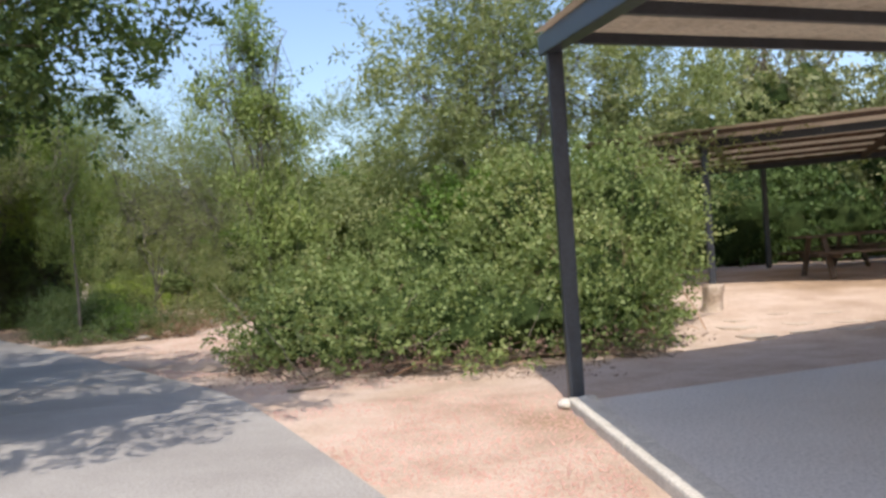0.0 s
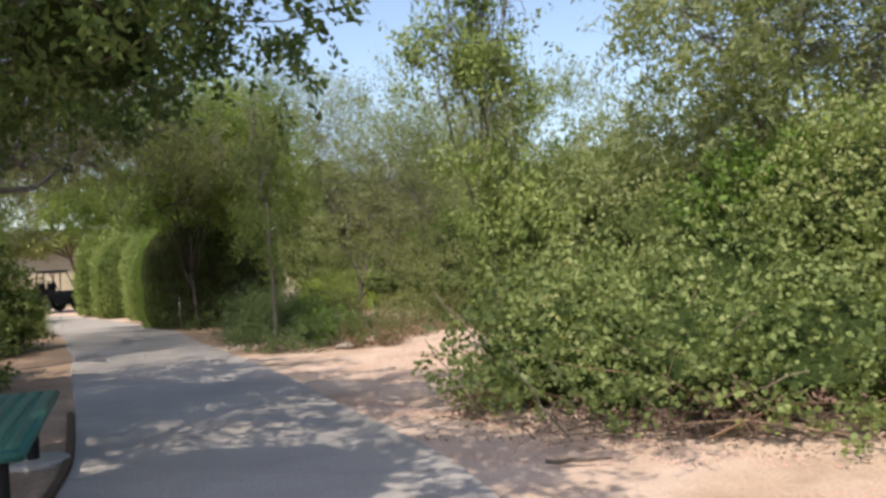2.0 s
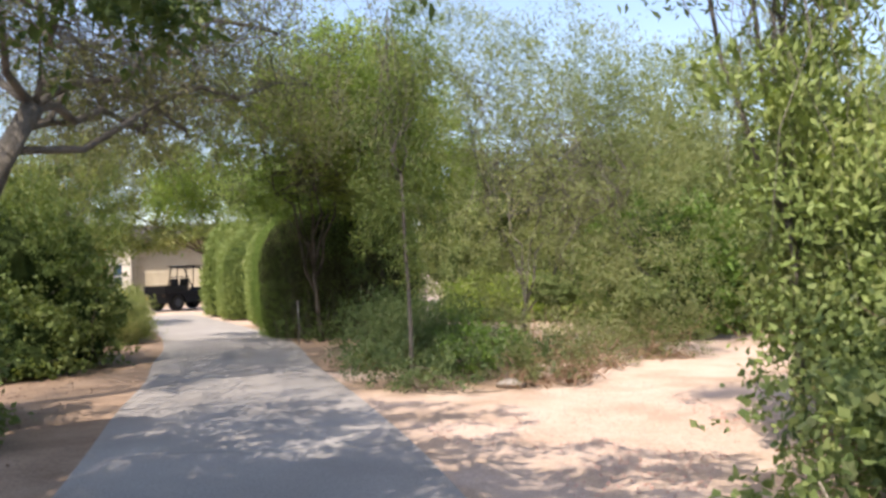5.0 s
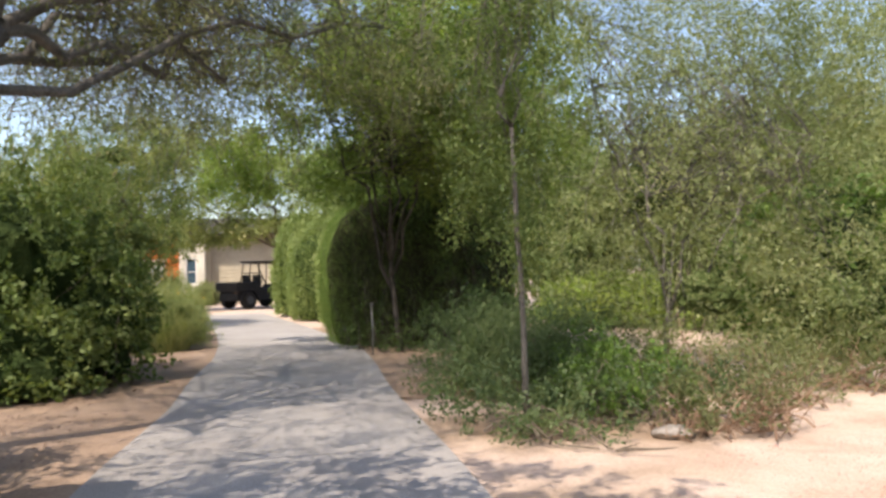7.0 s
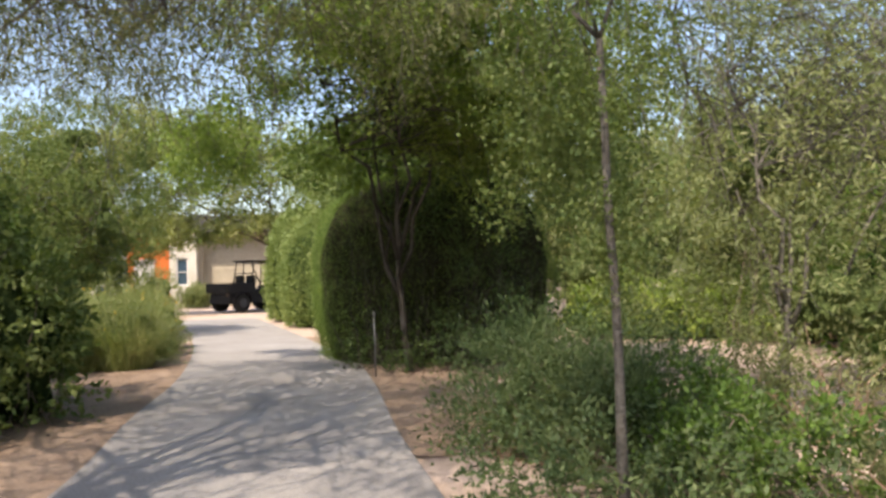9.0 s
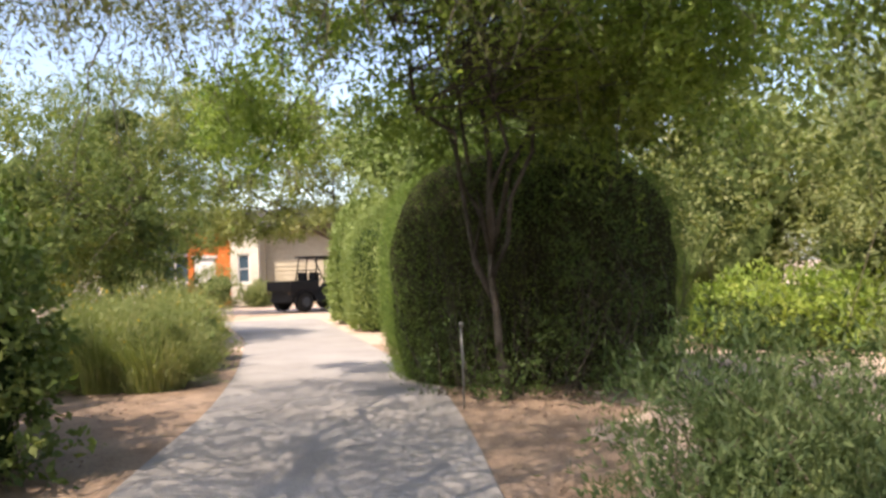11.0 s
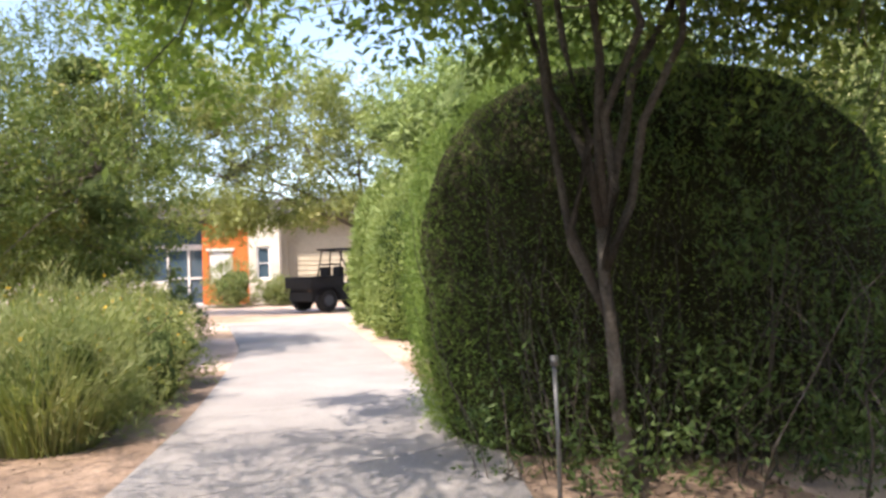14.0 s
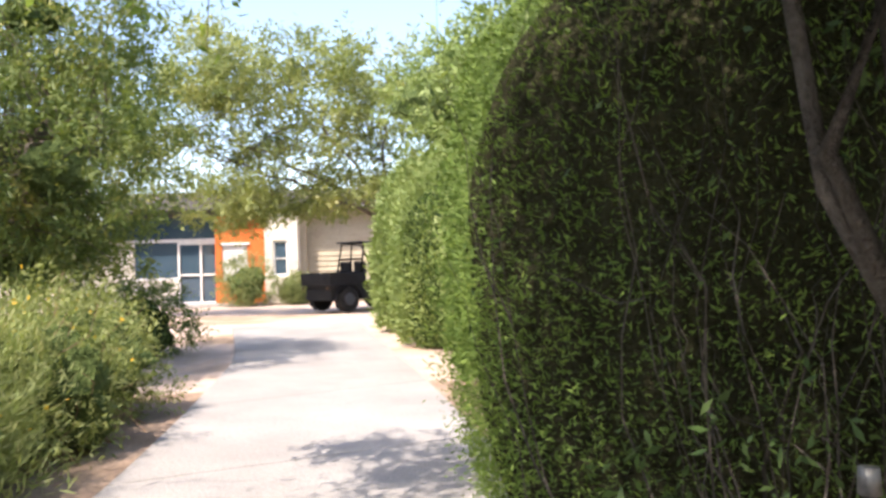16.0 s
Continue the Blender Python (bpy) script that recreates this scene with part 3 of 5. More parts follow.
def build_soil(name, pairs, seed):
    """A bed of soil laid on the ground, from the path's edge to an uneven far side."""
    rng = np.random.default_rng(seed)
    bm = bmesh.new()
    rows = []
    for (ax, ay), (bx, by) in pairs:
        w = rng.normal(size=2) * 0.12
        rows.append([bm.verts.new((ax + (bx + w[0] - ax) * t, ay + (by + w[1] - ay) * t, 0.004 - 0.03 * t + (0.0 if t < 1 else -0.04) + rng.uniform(0, 0.012))) for t in (0, 0.3, 0.65, 1.0)])
    for r, q in zip(rows, rows[1:]):
        for i in range(3):
            bm.faces.new((r[i], q[i], q[i + 1], r[i + 1]))
    bmesh.ops.recalc_face_normals(bm, faces=bm.faces[:])
    ob = part(name, bm, SOIL, None, smooth=True)
    tagged(ob, "bare brown soil with dry leaf fragments beside the path", "soil", kind="structure")


def soil_beds():
    k = 105
    a, b = along_line(RIGHT_EDGE, k), along_line(LEFT_EDGE, k)
    build_soil("soil_bed_west", [(p, p + np.array([-2.1, -1.5])) for p in b[20:92:2]], 3)
    build_soil("soil_bed_east", [(p, p + np.array([1.7, 1.1]) * min(1, 0.25 + i / 8)) for i, p in enumerate(a[54:90:2])], 4)


soil_beds()

# shelter floor and its kerb
POST = Vector((0.94, 7.12, 0))
ALONG = Vector((1, 0.38, 0)).normalized()
BACK = Vector((0.075, -1, 0)).normalized()


def build_shelter_floor():
    bm = bmesh.new()
    p = [POST + BACK * 0.2 + ALONG * 0.12, POST + BACK * 0.15 + ALONG * 12, POST + ALONG * 12 + BACK * 9, POST + BACK * 9 + ALONG * 0.12]
    prism(bm, [(v.x, v.y) for v in p], -0.12, 0.025)
    tagged(part("shelter_floor", bm, SLAB), "smooth grey concrete floor slab in shade", "floor", kind="structure")
    top = thing("kerb", "pale concrete kerb with worn edge along the slab", "kerb", kind="structure")
    for i in range(5):
        bm = bmesh.new()
        a, b = POST + BACK * (0.12 + 1.7 * i), POST + BACK * (1.81 + 1.7 * i)
        beam(bm, (a.x + 0.0, a.y, -0.03), (b.x + 0.0, b.y, -0.03), 0.21, 0.16, 0.02)
        part("kerb_stone", bm, KERB, top)


build_shelter_floor()


# ---- the near shelter ----
def build_shelter():
    top = thing("picnic_shelter", "open shelter with dark steel frame and tan corrugated roof", "shelter", POST)
    o = POST
    zt, fall = 2.93, 0.12
    left = BACK

    def at(a, b, z):
        v = ALONG * a + left * b
        return (v.x, v.y, z)
    for a, b in ((0, 0), (6.0, 0), (0.1, 5.6), (6.0, 5.6)):
        bm = bmesh.new()
        beam(bm, at(a, b, -0.1), at(a, b, zt - fall * b), 0.13, 0.13, 0.012)
        part("post", bm, STEEL, top)
    for a in (-0.03, 6.0):
        bm = bmesh.new()
        beam(bm, at(a, -0.2, zt + 0.06 + fall * 0.2), at(a, 6.4, zt + 0.06 - fall * 6.4), 0.13, 0.17, 0.01)
        part("edge_beam", bm, STEEL, top)
    for k in range(5):
        b = 0.02 + 1.5 * k
        bm = bmesh.new()
        beam(bm, at(0.05, b, zt + 0.105 - fall * b), at(9.0, b, zt + 0.105 - fall * b), 0.06, 0.095, 0.006)
        part("purlin", bm, STEEL, top)
    bm = bmesh.new()
    rows = []
    m = 300
    for b in (-0.1, 2.0, 4.2, 6.6):
        rows.append([bm.verts.new(at(-0.16 + 9.3 * i / m, b, zt + 0.165 - fall * b + 0.012 * (1 - abs((i % 8) - 4) / 2))) for i in range(m + 1)])
    for r, s in zip(rows, rows[1:]):
        for i in range(m):
            bm.faces.new((r[i], r[i + 1], s[i + 1], s[i]))
    bmesh.ops.solidify(bm, geom=bm.faces[:], thickness=0.006)
    part("roof_sheet", bm, ROOF_SHEET, top)
    for x, y, s in ((-0.1, -0.17, 0.075), (0.06, -0.2, 0.1)):
        rng = np.random.default_rng(int(s * 100))
        bm = bmesh.new()
        bmesh.ops.create_icosphere(bm, subdivisions=3, radius=s)
        for v in bm.verts:
            v.co *= 1 + 0.25 * noise.noise(v.co * 9 + Vector((s * 50, 0, 0)))
            v.co.z *= 0.55
        r = part("limestone_rock", bm, ROCK, None, smooth=True)
        r.location = (o.x + x, o.y + y, s * 0.15)
        tagged(r, "rough pale limestone rock at a post's foot", "rock", "rocks at the post")


build_shelter()


# ---- the far shelter, tables, stump ----
def build_far_shelter():
    p = Vector((3.5, 15.2, 0.43))
    a, b = Vector((0.88, -0.47, 0)), Vector((0.34, 0.94, 0))
    top = thing("picnic_shelter", "long low shelter with dark posts and brown sheet roof", "shelter", p)

    def at(u, v, z):
        w = a * u + b * v
        return (w.x, w.y, z)
    for u, v in ((1.02, 0.15), (2.0, 7.2), (7.0, 0.15), (7.0, 6.9)):
        bm = bmesh.new()
        beam(bm, at(u, v, -0.3), at(u, v, 2.4), 0.11, 0.11, 0.01)
        part("post", bm, STEEL, top)
    for v in (0.15, 6.9):
        bm = bmesh.new()
        beam(bm, at(-0.9, v, 2.46), at(13, v, 2.46), 0.08, 0.13, 0.008)
        part("edge_beam", bm, STEEL, top)
    for u in (1.2, 4.2, 7.2, 10.2):
        bm = bmesh.new()
        beam(bm, at(u, -0.6, 2.48), at(u, 7.1, 2.48), 0.09, 0.12, 0.008)
        part("rafter", bm, RUST_AND_SHADE, top)
    for k in range(6):
        v = -0.5 + 1.52 * k
        bm = bmesh.new()
        beam(bm, at(-1.0, v, 2.57), at(13, v, 2.57), 0.05, 0.07)
        part("purlin", bm, RUST_AND_SHADE, top)
    bm = bmesh.new()
    rows = []
    m = 260
    for v in (-0.7, 3.5, 7.3):
        rows.append([bm.verts.new(at(-1.1 + 14.2 * i / m, v, 2.63 + 0.012 * (1 - abs((i % 8) - 4) / 2))) for i in range(m + 1)])
    for r, s in zip(rows, rows[1:]):
        for i in range(m):
            bm.faces.new((r[i], r[i + 1], s[i + 1], s[i]))
    bmesh.ops.solidify(bm, geom=bm.faces[:], thickness=0.006)
    part("roof_sheet", bm, ROOF_SHEET, top)


build_far_shelter()


def picnic_table(at, turn):
    top = thing("picnic_table", "dark weathered wooden picnic table with attached benches", "table", at, turn, "picnic tables")
    for i in range(5):
        bm = bmesh.new()
        box(bm, (-1.2, -0.37 + 0.15 * i, 0.71), (1.2, -0.23 + 0.15 * i, 0.75), None, 0.006)
        part("tabletop_board", bm, TIMBER, top)
    for s in (-1, 1):
        for i in range(2):
            bm = bmesh.new()
            y = s * (0.62 + 0.14 * i)
            box(bm, (-1.2, y - 0.065, 0.42), (1.2, y + 0.065, 0.46), None, 0.006)
            part("bench_board", bm, TIMBER, top)
    for x in (-0.85, 0.85):
        for s in (-1, 1):
            bm = bmesh.new()
            beam(bm, (x, s * 0.28, 0.71), (x, s * 0.58, 0.0), 0.09, 0.05)
            part("leg", bm, TIMBER, top)
        bm = bmesh.new()
        box(bm, (x + 0.03, -0.82, 0.34), (x + 0.07, 0.82, 0.42))
        part("crossbar", bm, TIMBER, top)
    return top


table = picnic_table((7.35, 15.4, 0.43), 2)
copy_thing(table, pose(9.6, 19.2, 0.43, 0, 0, 12))


def build_stump():
    bm = bmesh.new()
    n = 20
    rings = []
    for z, r in ((0.0, 0.17), (0.08, 0.145), (0.2, 0.135), (0.34, 0.15), (0.4, 0.145), (0.405, 0.0)):
        ring = [bm.verts.new(((r * (1 + 0.09 * math.sin(3 * t) + 0.05 * math.sin(7 * t + 1))) * math.cos(t) + 0.12 * z, r * (1 + 0.08 * math.cos(5 * t)) * math.sin(t), z)) for t in [2 * math.pi * k / n for k in range(n)]]
        rings.append(ring)
    for r, s in zip(rings, rings[1:]):
        for k in range(n):
            bm.faces.new((r[k], r[(k + 1) % n], s[(k + 1) % n], s[k]))
    ob = part("tree_stump", bm, STUMP_WOOD, None, smooth=True)
    ob.location = (3.76, 12.65, float(ground_z(3.76, 12.65)) - 0.03)
    tagged(ob, "short weathered pale tree stump on gravel", "stump")
    rng = np.random.default_rng(5)
    pave = thing("flagstones", "worn flat flagstones sunk in the gravel", "paving", (4.3, 11.2, 0), kind="structure")
    for i in range(9):
        bm = bmesh.new()
        cx, cy, r = (i % 3) * 0.62 - 0.5 + rng.normal() * 0.08, (i // 3) * 0.55 - 0.4 + rng.normal() * 0.08, rng.uniform(0.2, 0.3)
        z = float(ground_z(4.3 + cx, 11.2 + cy))
        prism(bm, [(cx + r * rng.uniform(0.75, 1.15) * math.cos(t), cy + r * rng.uniform(0.75, 1.1) * math.sin(t)) for t in [2 * math.pi * k / 7 for k in range(7)]], z - 0.08, z - 0.022)
        part("stone", bm, FLAG, pave)


build_stump()


# ---- green bench beside the path ----
def build_bench():
    top = thing("park_bench", "backless dark green coated metal bench on round concrete feet", "bench", (-5.16, 7.79, 0), 124.8)
    half = 1.26
    bm = bmesh.new()
    for y in (-0.17, -0.05, 0.07):
        box(bm, (-half, y - 0.035, 0.452), (half, y + 0.035, 0.478), None, 0.004)
    seat = part("seat", bm, GREEN_PLASTIC, top)
    bm = bmesh.new()
    box(bm, (-half, 0.14, 0.452), (half, 0.2, 0.478), None, 0.004)
    part("seat_border", bm, GREEN_PLASTIC, seat)
    for k in range(64):
        bm = bmesh.new()
        x = -half + 0.03 + k * (2 * half - 0.06) / 63
        beam(bm, (x - 0.012, -0.2, 0.465), (x + 0.012, 0.2, 0.465), 0.014, 0.018)
        part("slat", bm, GREEN_PLASTIC, seat)
    for y in (-0.21, 0.21):
        bm = bmesh.new()
        tube(bm, [(-half, y, 0.445), (half, y, 0.445)], [0.035, 0.035], 10)
        part("rim", bm, GREEN_PLASTIC, top, "rolled green rim", smooth=True)
    for x in (-half, half):
        bm = bmesh.new()
        tube(bm, [(x, -0.21, 0.445), (x, 0.21, 0.445)], [0.035, 0.035], 10)
        part("rim", bm, GREEN_PLASTIC, top, "rolled green rim", smooth=True)
    for x in (-0.95, 0.76):
        bm = bmesh.new()
        tube(bm, [(x, -0.08, 0.03), (x, -0.08, 0.45)], [0.045, 0.045], 12)
        box(bm, (x - 0.03, -0.18, 0.4), (x + 0.03, 0.18, 0.44))
        leg = part("leg", bm, BLACK, top, "black steel pedestal")
        bm = bmesh.new()
        tube(bm, [(x, -0.08, -0.05), (x, -0.08, 0.03), (x, -0.08, 0.045)], [0.26, 0.26, 0.24], 20)
        part("foot", bm, CONCRETE, leg, "round concrete footing")


build_bench()


# ---- the large vine thicket by the gravel ----
bush("vine_thicket", "dense rambling vine thicket with broad pale green leaves", "bush",
     [(0.0, 10.5, 0.3, 2.5, 1.4, 0.95), (-1.9, 11.4, 0.3, 1.2, 1.5, 0.95), (1.7, 11.0, 0.6, 1.2, 1.4, 1.15), (2.35, 12.2, 1.45, 1.15, 1.5, 1.4), (1.2, 12.3, 1.4, 1.2, 1.2, 1.3), (-2.1, 13.2, 0.4, 1.1, 1.6, 1.0), (0.3, 12.3, 0.7, 2.4, 1.3, 1.05)],
     104000, 0.054, LEAF_VINE, 11, 0.75, 20, 0.13, 0.14, 0.2, 520, 0.64, 0.2, 0.2, STRAW, reach=1.04)

bush("dry_undergrowth", "dry brown stems and dead leaves below the vines", "plant",
     [(-0.3, 9.5, 0.1, 2.1, 0.28, 0.26), (-2.6, 10.6, 0.1, 0.25, 0.7, 0.2), (1.9, 9.9, 0.1, 0.8, 0.35, 0.26)], 2600, 0.045, LITTER, 12, 0.6, 14, 0.12, 0.4, 0.25, 110, 0.0, 0.2, 0.2, TWIG)


def build_dead_stems():
    """Pale dead stems that lean out of the thicket, and a stick before it."""
    rng = np.random.default_rng(14)
    vines = bpy.data.objects["vine_thicket"]
    o = np.array(vines.location)
    for a, b, r in (((-1.7, 9.35, 0.0), (-2.05, 9.0, 0.62), 0.009), ((-1.95, 9.3, 0.0), (-2.2, 8.95, 0.34), 0.007), ((-0.75, 9.5, 0.2), (-0.1, 8.98, 0.5), 0.008), ((-0.8, 9.6, 0.4), (-0.42, 8.98, 0.88), 0.007),
                    ((-2.5, 10.2, 0.0), (-2.9, 9.9, 0.7), 0.008), ((0.6, 9.4, 0.0), (0.9, 9.0, 0.7), 0.007), ((-2.3, 9.8, 0.5), (-2.7, 9.5, 1.1), 0.007)):
        bm = bmesh.new()
        q = wander(rng, np.array(a) - o, np.array(b) - o, 6, 0.015)
        tube(bm, q, [r * (1 - 0.1 * i) for i in range(6)], 6)
        part("dead_stem", bm, BARK_PALE, vines, "pale dead stem", smooth=True)
    bm = bmesh.new()
    tube(bm, wander(rng, (-1.78, 8.62, 0.0), (-1.36, 8.7, 0.005), 6, 0.008), [0.014, 0.016, 0.015, 0.012, 0.011, 0.008], 7)
    tagged(part("fallen_stick", bm, BARK, None, smooth=True), "short dark stick lying on gravel by the thicket", "branch")


build_dead_stems()


def build_edge_shade():
    # Dark strip added in place of the shaded drop from path to soil.
    bm = bmesh.new()
    line = [p for p in along_line(LEFT_EDGE, 105) if 5.4 < p[1] < 10.6]
    for p, q in zip(line, line[1:]):
        d = unit((q - p)[None])[0]
        o = np.array([-d[1], d[0]]) * 0.035
        beam(bm, (*(p + o), -0.03), (*(q + o), -0.03), 0.055, 0.13)
    tagged(part("path_edge_shade", bm, RUST_AND_SHADE), "dark strip standing in for the shaded step along the path", "edging", kind="structure")


build_edge_shade()

# ---- growth behind the thicket ----
tree("feathery_tree", "tall light feathery acacia tree with fine drooping leaves", (0.9, 13.8, 0.2), (0.8, 14.0, 1.7),
     [(-0.6, 13.7, 4.2), (0.9, 14.4, 5.2), (2.3, 14.2, 4.4), (0.3, 14.8, 4.8)],
     [(0.3, 14.0, 4.3, 1.7, 1.6, 2.0), (2.0, 14.4, 4.2, 1.9, 1.7, 2.0), (3.9, 15.2, 3.9, 1.7, 1.6, 1.7), (0.9, 14.2, 5.7, 1.3, 1.3, 1.2), (0.2, 14.2, 2.6, 1.8, 1.3, 1.2)],
     54000, 0.12, LEAF_FEATHER, 21, 0.05, 0.24, 22, 0.22, 0.4, 0.25, 160, BARK_GREY, 0.15, twig=(0.004, 0.014))
tree("slender_tree", "slender young tree with upright leafy shoots against sky", (-3.0, 14.0, 0), (-3.05, 13.9, 1.6),
     [(-3.8, 13.6, 4.2), (-3.2, 13.7, 5.2), (-2.6, 13.8, 4.9), (-3.1, 14.0, 5.4), (-3.5, 13.8, 4.9)],
     [(-2.9, 13.9, 2.9, 0.6, 0.6, 0.9), (-3.3, 13.7, 3.9, 0.72, 0.7, 0.95), (-2.65, 13.8, 4.0, 0.55, 0.5, 0.95), (-3.1, 13.8, 4.9, 0.55, 0.5, 0.8), (-3.85, 13.5, 3.9, 0.3, 0.3, 0.55), (-3.0, 13.5, 2.2, 0.5, 0.5, 0.6), (-2.75, 13.4, 1.6, 0.55, 0.6, 0.8)],
     13500, 0.085, LEAF_HEDGE, 22, 0.034, 0.36, 18, 0.2, 0.6, 0.35, 120, BARK_GREY, -0.6, twig=(0.004, 0.01))
bush("shrub", "tall leafy green shrubs behind the vine thicket", "bush",
     [(-0.9, 14.3, 1.3, 1.4, 1.2, 1.45), (-2.0, 15.6, 1.3, 1.1, 1.2, 1.5), (-2.6, 14.3, 1.3, 0.75, 0.8, 1.35)], 28000, 0.08, LEAF_FEATHER, 23, 0.45, 22, 0.17, 0.25, 0.2, 60, 0.75)
bush("shrub", "bright leafy green shrub behind the vine thicket", "bush",
     [(1.0, 13.3, 1.5, 1.2, 1.0, 1.3), (0.1, 13.5, 1.3, 0.9, 0.9, 1.2)], 16000, 0.08, LEAF_GREEN, 24, 0.6, 22, 0.15, 0.25, 0.2, 40, 0.75)

THICKET = [
    (-6.2, 26.4, 2.0, 1.6, 1.5, 2.4, LEAF_FEATHER), (-5.8, 25.9, 2.1, 1.9, 1.7, 2.5, LEAF_FEATHER),
    (-3.3, 27.0, 2.2, 2.0, 1.8, 2.4, LEAF_GREEN), (-0.6, 27.4, 2.2, 2.1, 1.9, 2.6, LEAF_FEATHER), (2.2, 26.6, 2.3, 2.0, 1.8, 2.6, LEAF_OLIVE),
    (-5.5, 23.1, 1.1, 1.4, 1.0, 1.6, LEAF_GREEN), (-4.6, 24.9, 1.0, 1.5, 1.0, 1.3, LEAF_VINE), (-1.9, 26.0, 1.1, 1.6, 1.0, 1.4, LEAF_GREEN), (4.8, 25.6, 2.2, 1.8, 1.7, 2.4, LEAF_GREEN),
]
for i, (x, y, z, rx, ry, rz, mat) in enumerate(THICKET):
    bush("wild_shrub", "wild rounded shrub in a tangled green thicket", "bush", [(x, y, z, rx, ry, rz)], 10500, 0.125, mat, 40 + i, 0.42, 20, 0.2, 0.2, 0.2, 50, 0.7, 0.3, 0.3, STRAW, "thicket shrubs")
bush("feathery_shrub", "high feathery grey-green broom-like shrub", "bush", [(-5.9, 26.2, 3.9, 2.1, 1.6, 2.4), (-3.4, 26.6, 4.2, 2.3, 1.6, 2.3), (-0.4, 27.6, 4.1, 2.2, 1.6, 2.1), (-8.2, 26.6, 3.6, 1.5, 1.3, 1.9)], 44000, 0.15, LEAF_FEATHER, 61, 0.16, 20, 0.24, 0.2, 0.12, 90, 0.0, 0.5, 0.9)


def far_tree(i, x, y, h, r, mat, n=6000, size=0.2):
    return tree("far_tree", "leafy wild tree beyond the thicket", (x, y, 0), (x + 0.1, y, h * 0.4), [(x - r * 0.4, y, h * 0.75), (x + r * 0.4, y + 0.3, h * 0.8), (x, y - 0.2, h * 0.9)],
                [(x, y, h * 0.62, r, r, h * 0.36), (x + r * 0.5, y + 0.4, h * 0.45, r * 0.7, r * 0.7, h * 0.3), (x - r * 0.5, y - 0.2, h * 0.5, r * 0.7, r * 0.7, h * 0.3)],
                n, size, mat, 300 + i, 0.12, 0.5, 20, 0.3, 0.35, 0.25, 60, group="far trees", inner=0.3)


DIM = [(7.6, 23.2), (9.6, 23.6), (8.6, 24.2), (10.6, 23.0), (12.8, 20.6), (14.4, 18.0), (16.2, 15.4), (6.6, 24.6)]
for i, (x, y) in enumerate(DIM):
    bush("understorey_shrub", "dense dark shrub in shade behind the far shelter", "bush", [(x, y, 1.3, 1.5, 1.3, 1.5), (x + 0.4, y + 1.0, 2.4, 1.5, 1.2, 1.4)], 6500, 0.14, LEAF_DARK, 240 + i, 0.5, 20, 0.2, 0.25, 0.2, 30, 0.8, group="shrubs behind the far shelter")
for i, (x, y, r, mat) in enumerate(((-12.6, 31.2, 1.8, LEAF_FEATHER), (-9.4, 31.6, 2.0, LEAF_FEATHER), (-6.2, 30.6, 1.9, LEAF_HEDGE), (-3.2, 30.8, 1.9, LEAF_FEATHER))):
    bush("meadow_tree_shrub", "pale feathery shrub beyond the clearing", "bush", [(x, y, 1.9, r, 1.5, 2.0), (x + 0.3, y + 0.6, 3.4, r * 0.9, 1.4, 1.6)], 12500, 0.13, mat, 260 + i, 0.25, 20, 0.24, 0.25, 0.18, 30, 0.76, 0.4, 0.5, group="shrubs beyond the clearing")
FAR = [(-20.5, 39.5, 5.6, 2.6, LEAF_FEATHER), (-40.5, 33.5, 5.6, 2.6, LEAF_OLIVE), (-36.0, 29.0, 5.2, 2.4, LEAF_GREEN), (-30.5, 24.5, 8.0, 2.9, LEAF_FEATHER), (-21.8, 17.4, 6.4, 2.5, LEAF_PALE), (-20.0, 13.2, 6.4, 2.5, LEAF_OLIVE), (-26.5, 21.0, 7.6, 2.9, LEAF_FEATHER), (-17.8, 10.6, 5.2, 2.2, LEAF_OLIVE), (-9.5, 34.5, 5.8, 2.6, LEAF_LIME, 13000, 0.14), (9.5, 25.5, 8.2, 2.6, LEAF_OLIVE), (12.8, 23.0, 6.0, 2.4, LEAF_OLIVE), (15.5, 19.5, 6.2, 2.4, LEAF_GREEN), (6.6, 25.5, 5.6, 2.1, LEAF_DARK), (11.6, 27.5, 9.0, 3.0, LEAF_GREY),
       (14.8, 24.5, 8.5, 2.8, LEAF_OLIVE), (1.5, 31, 5.6, 2.6, LEAF_OLIVE), (-3.0, 33, 5.6, 2.6, LEAF_FEATHER), (-8.0, 31, 5.4, 2.4, LEAF_PALE, 17000, 0.1), (-12.5, 31.5, 5.4, 2.3, LEAF_PALE, 22000, 0.1), (6.0, 30, 6.4, 2.6, LEAF_FEATHER)]
for i, f in enumerate(FAR):
    far_tree(i, *f)


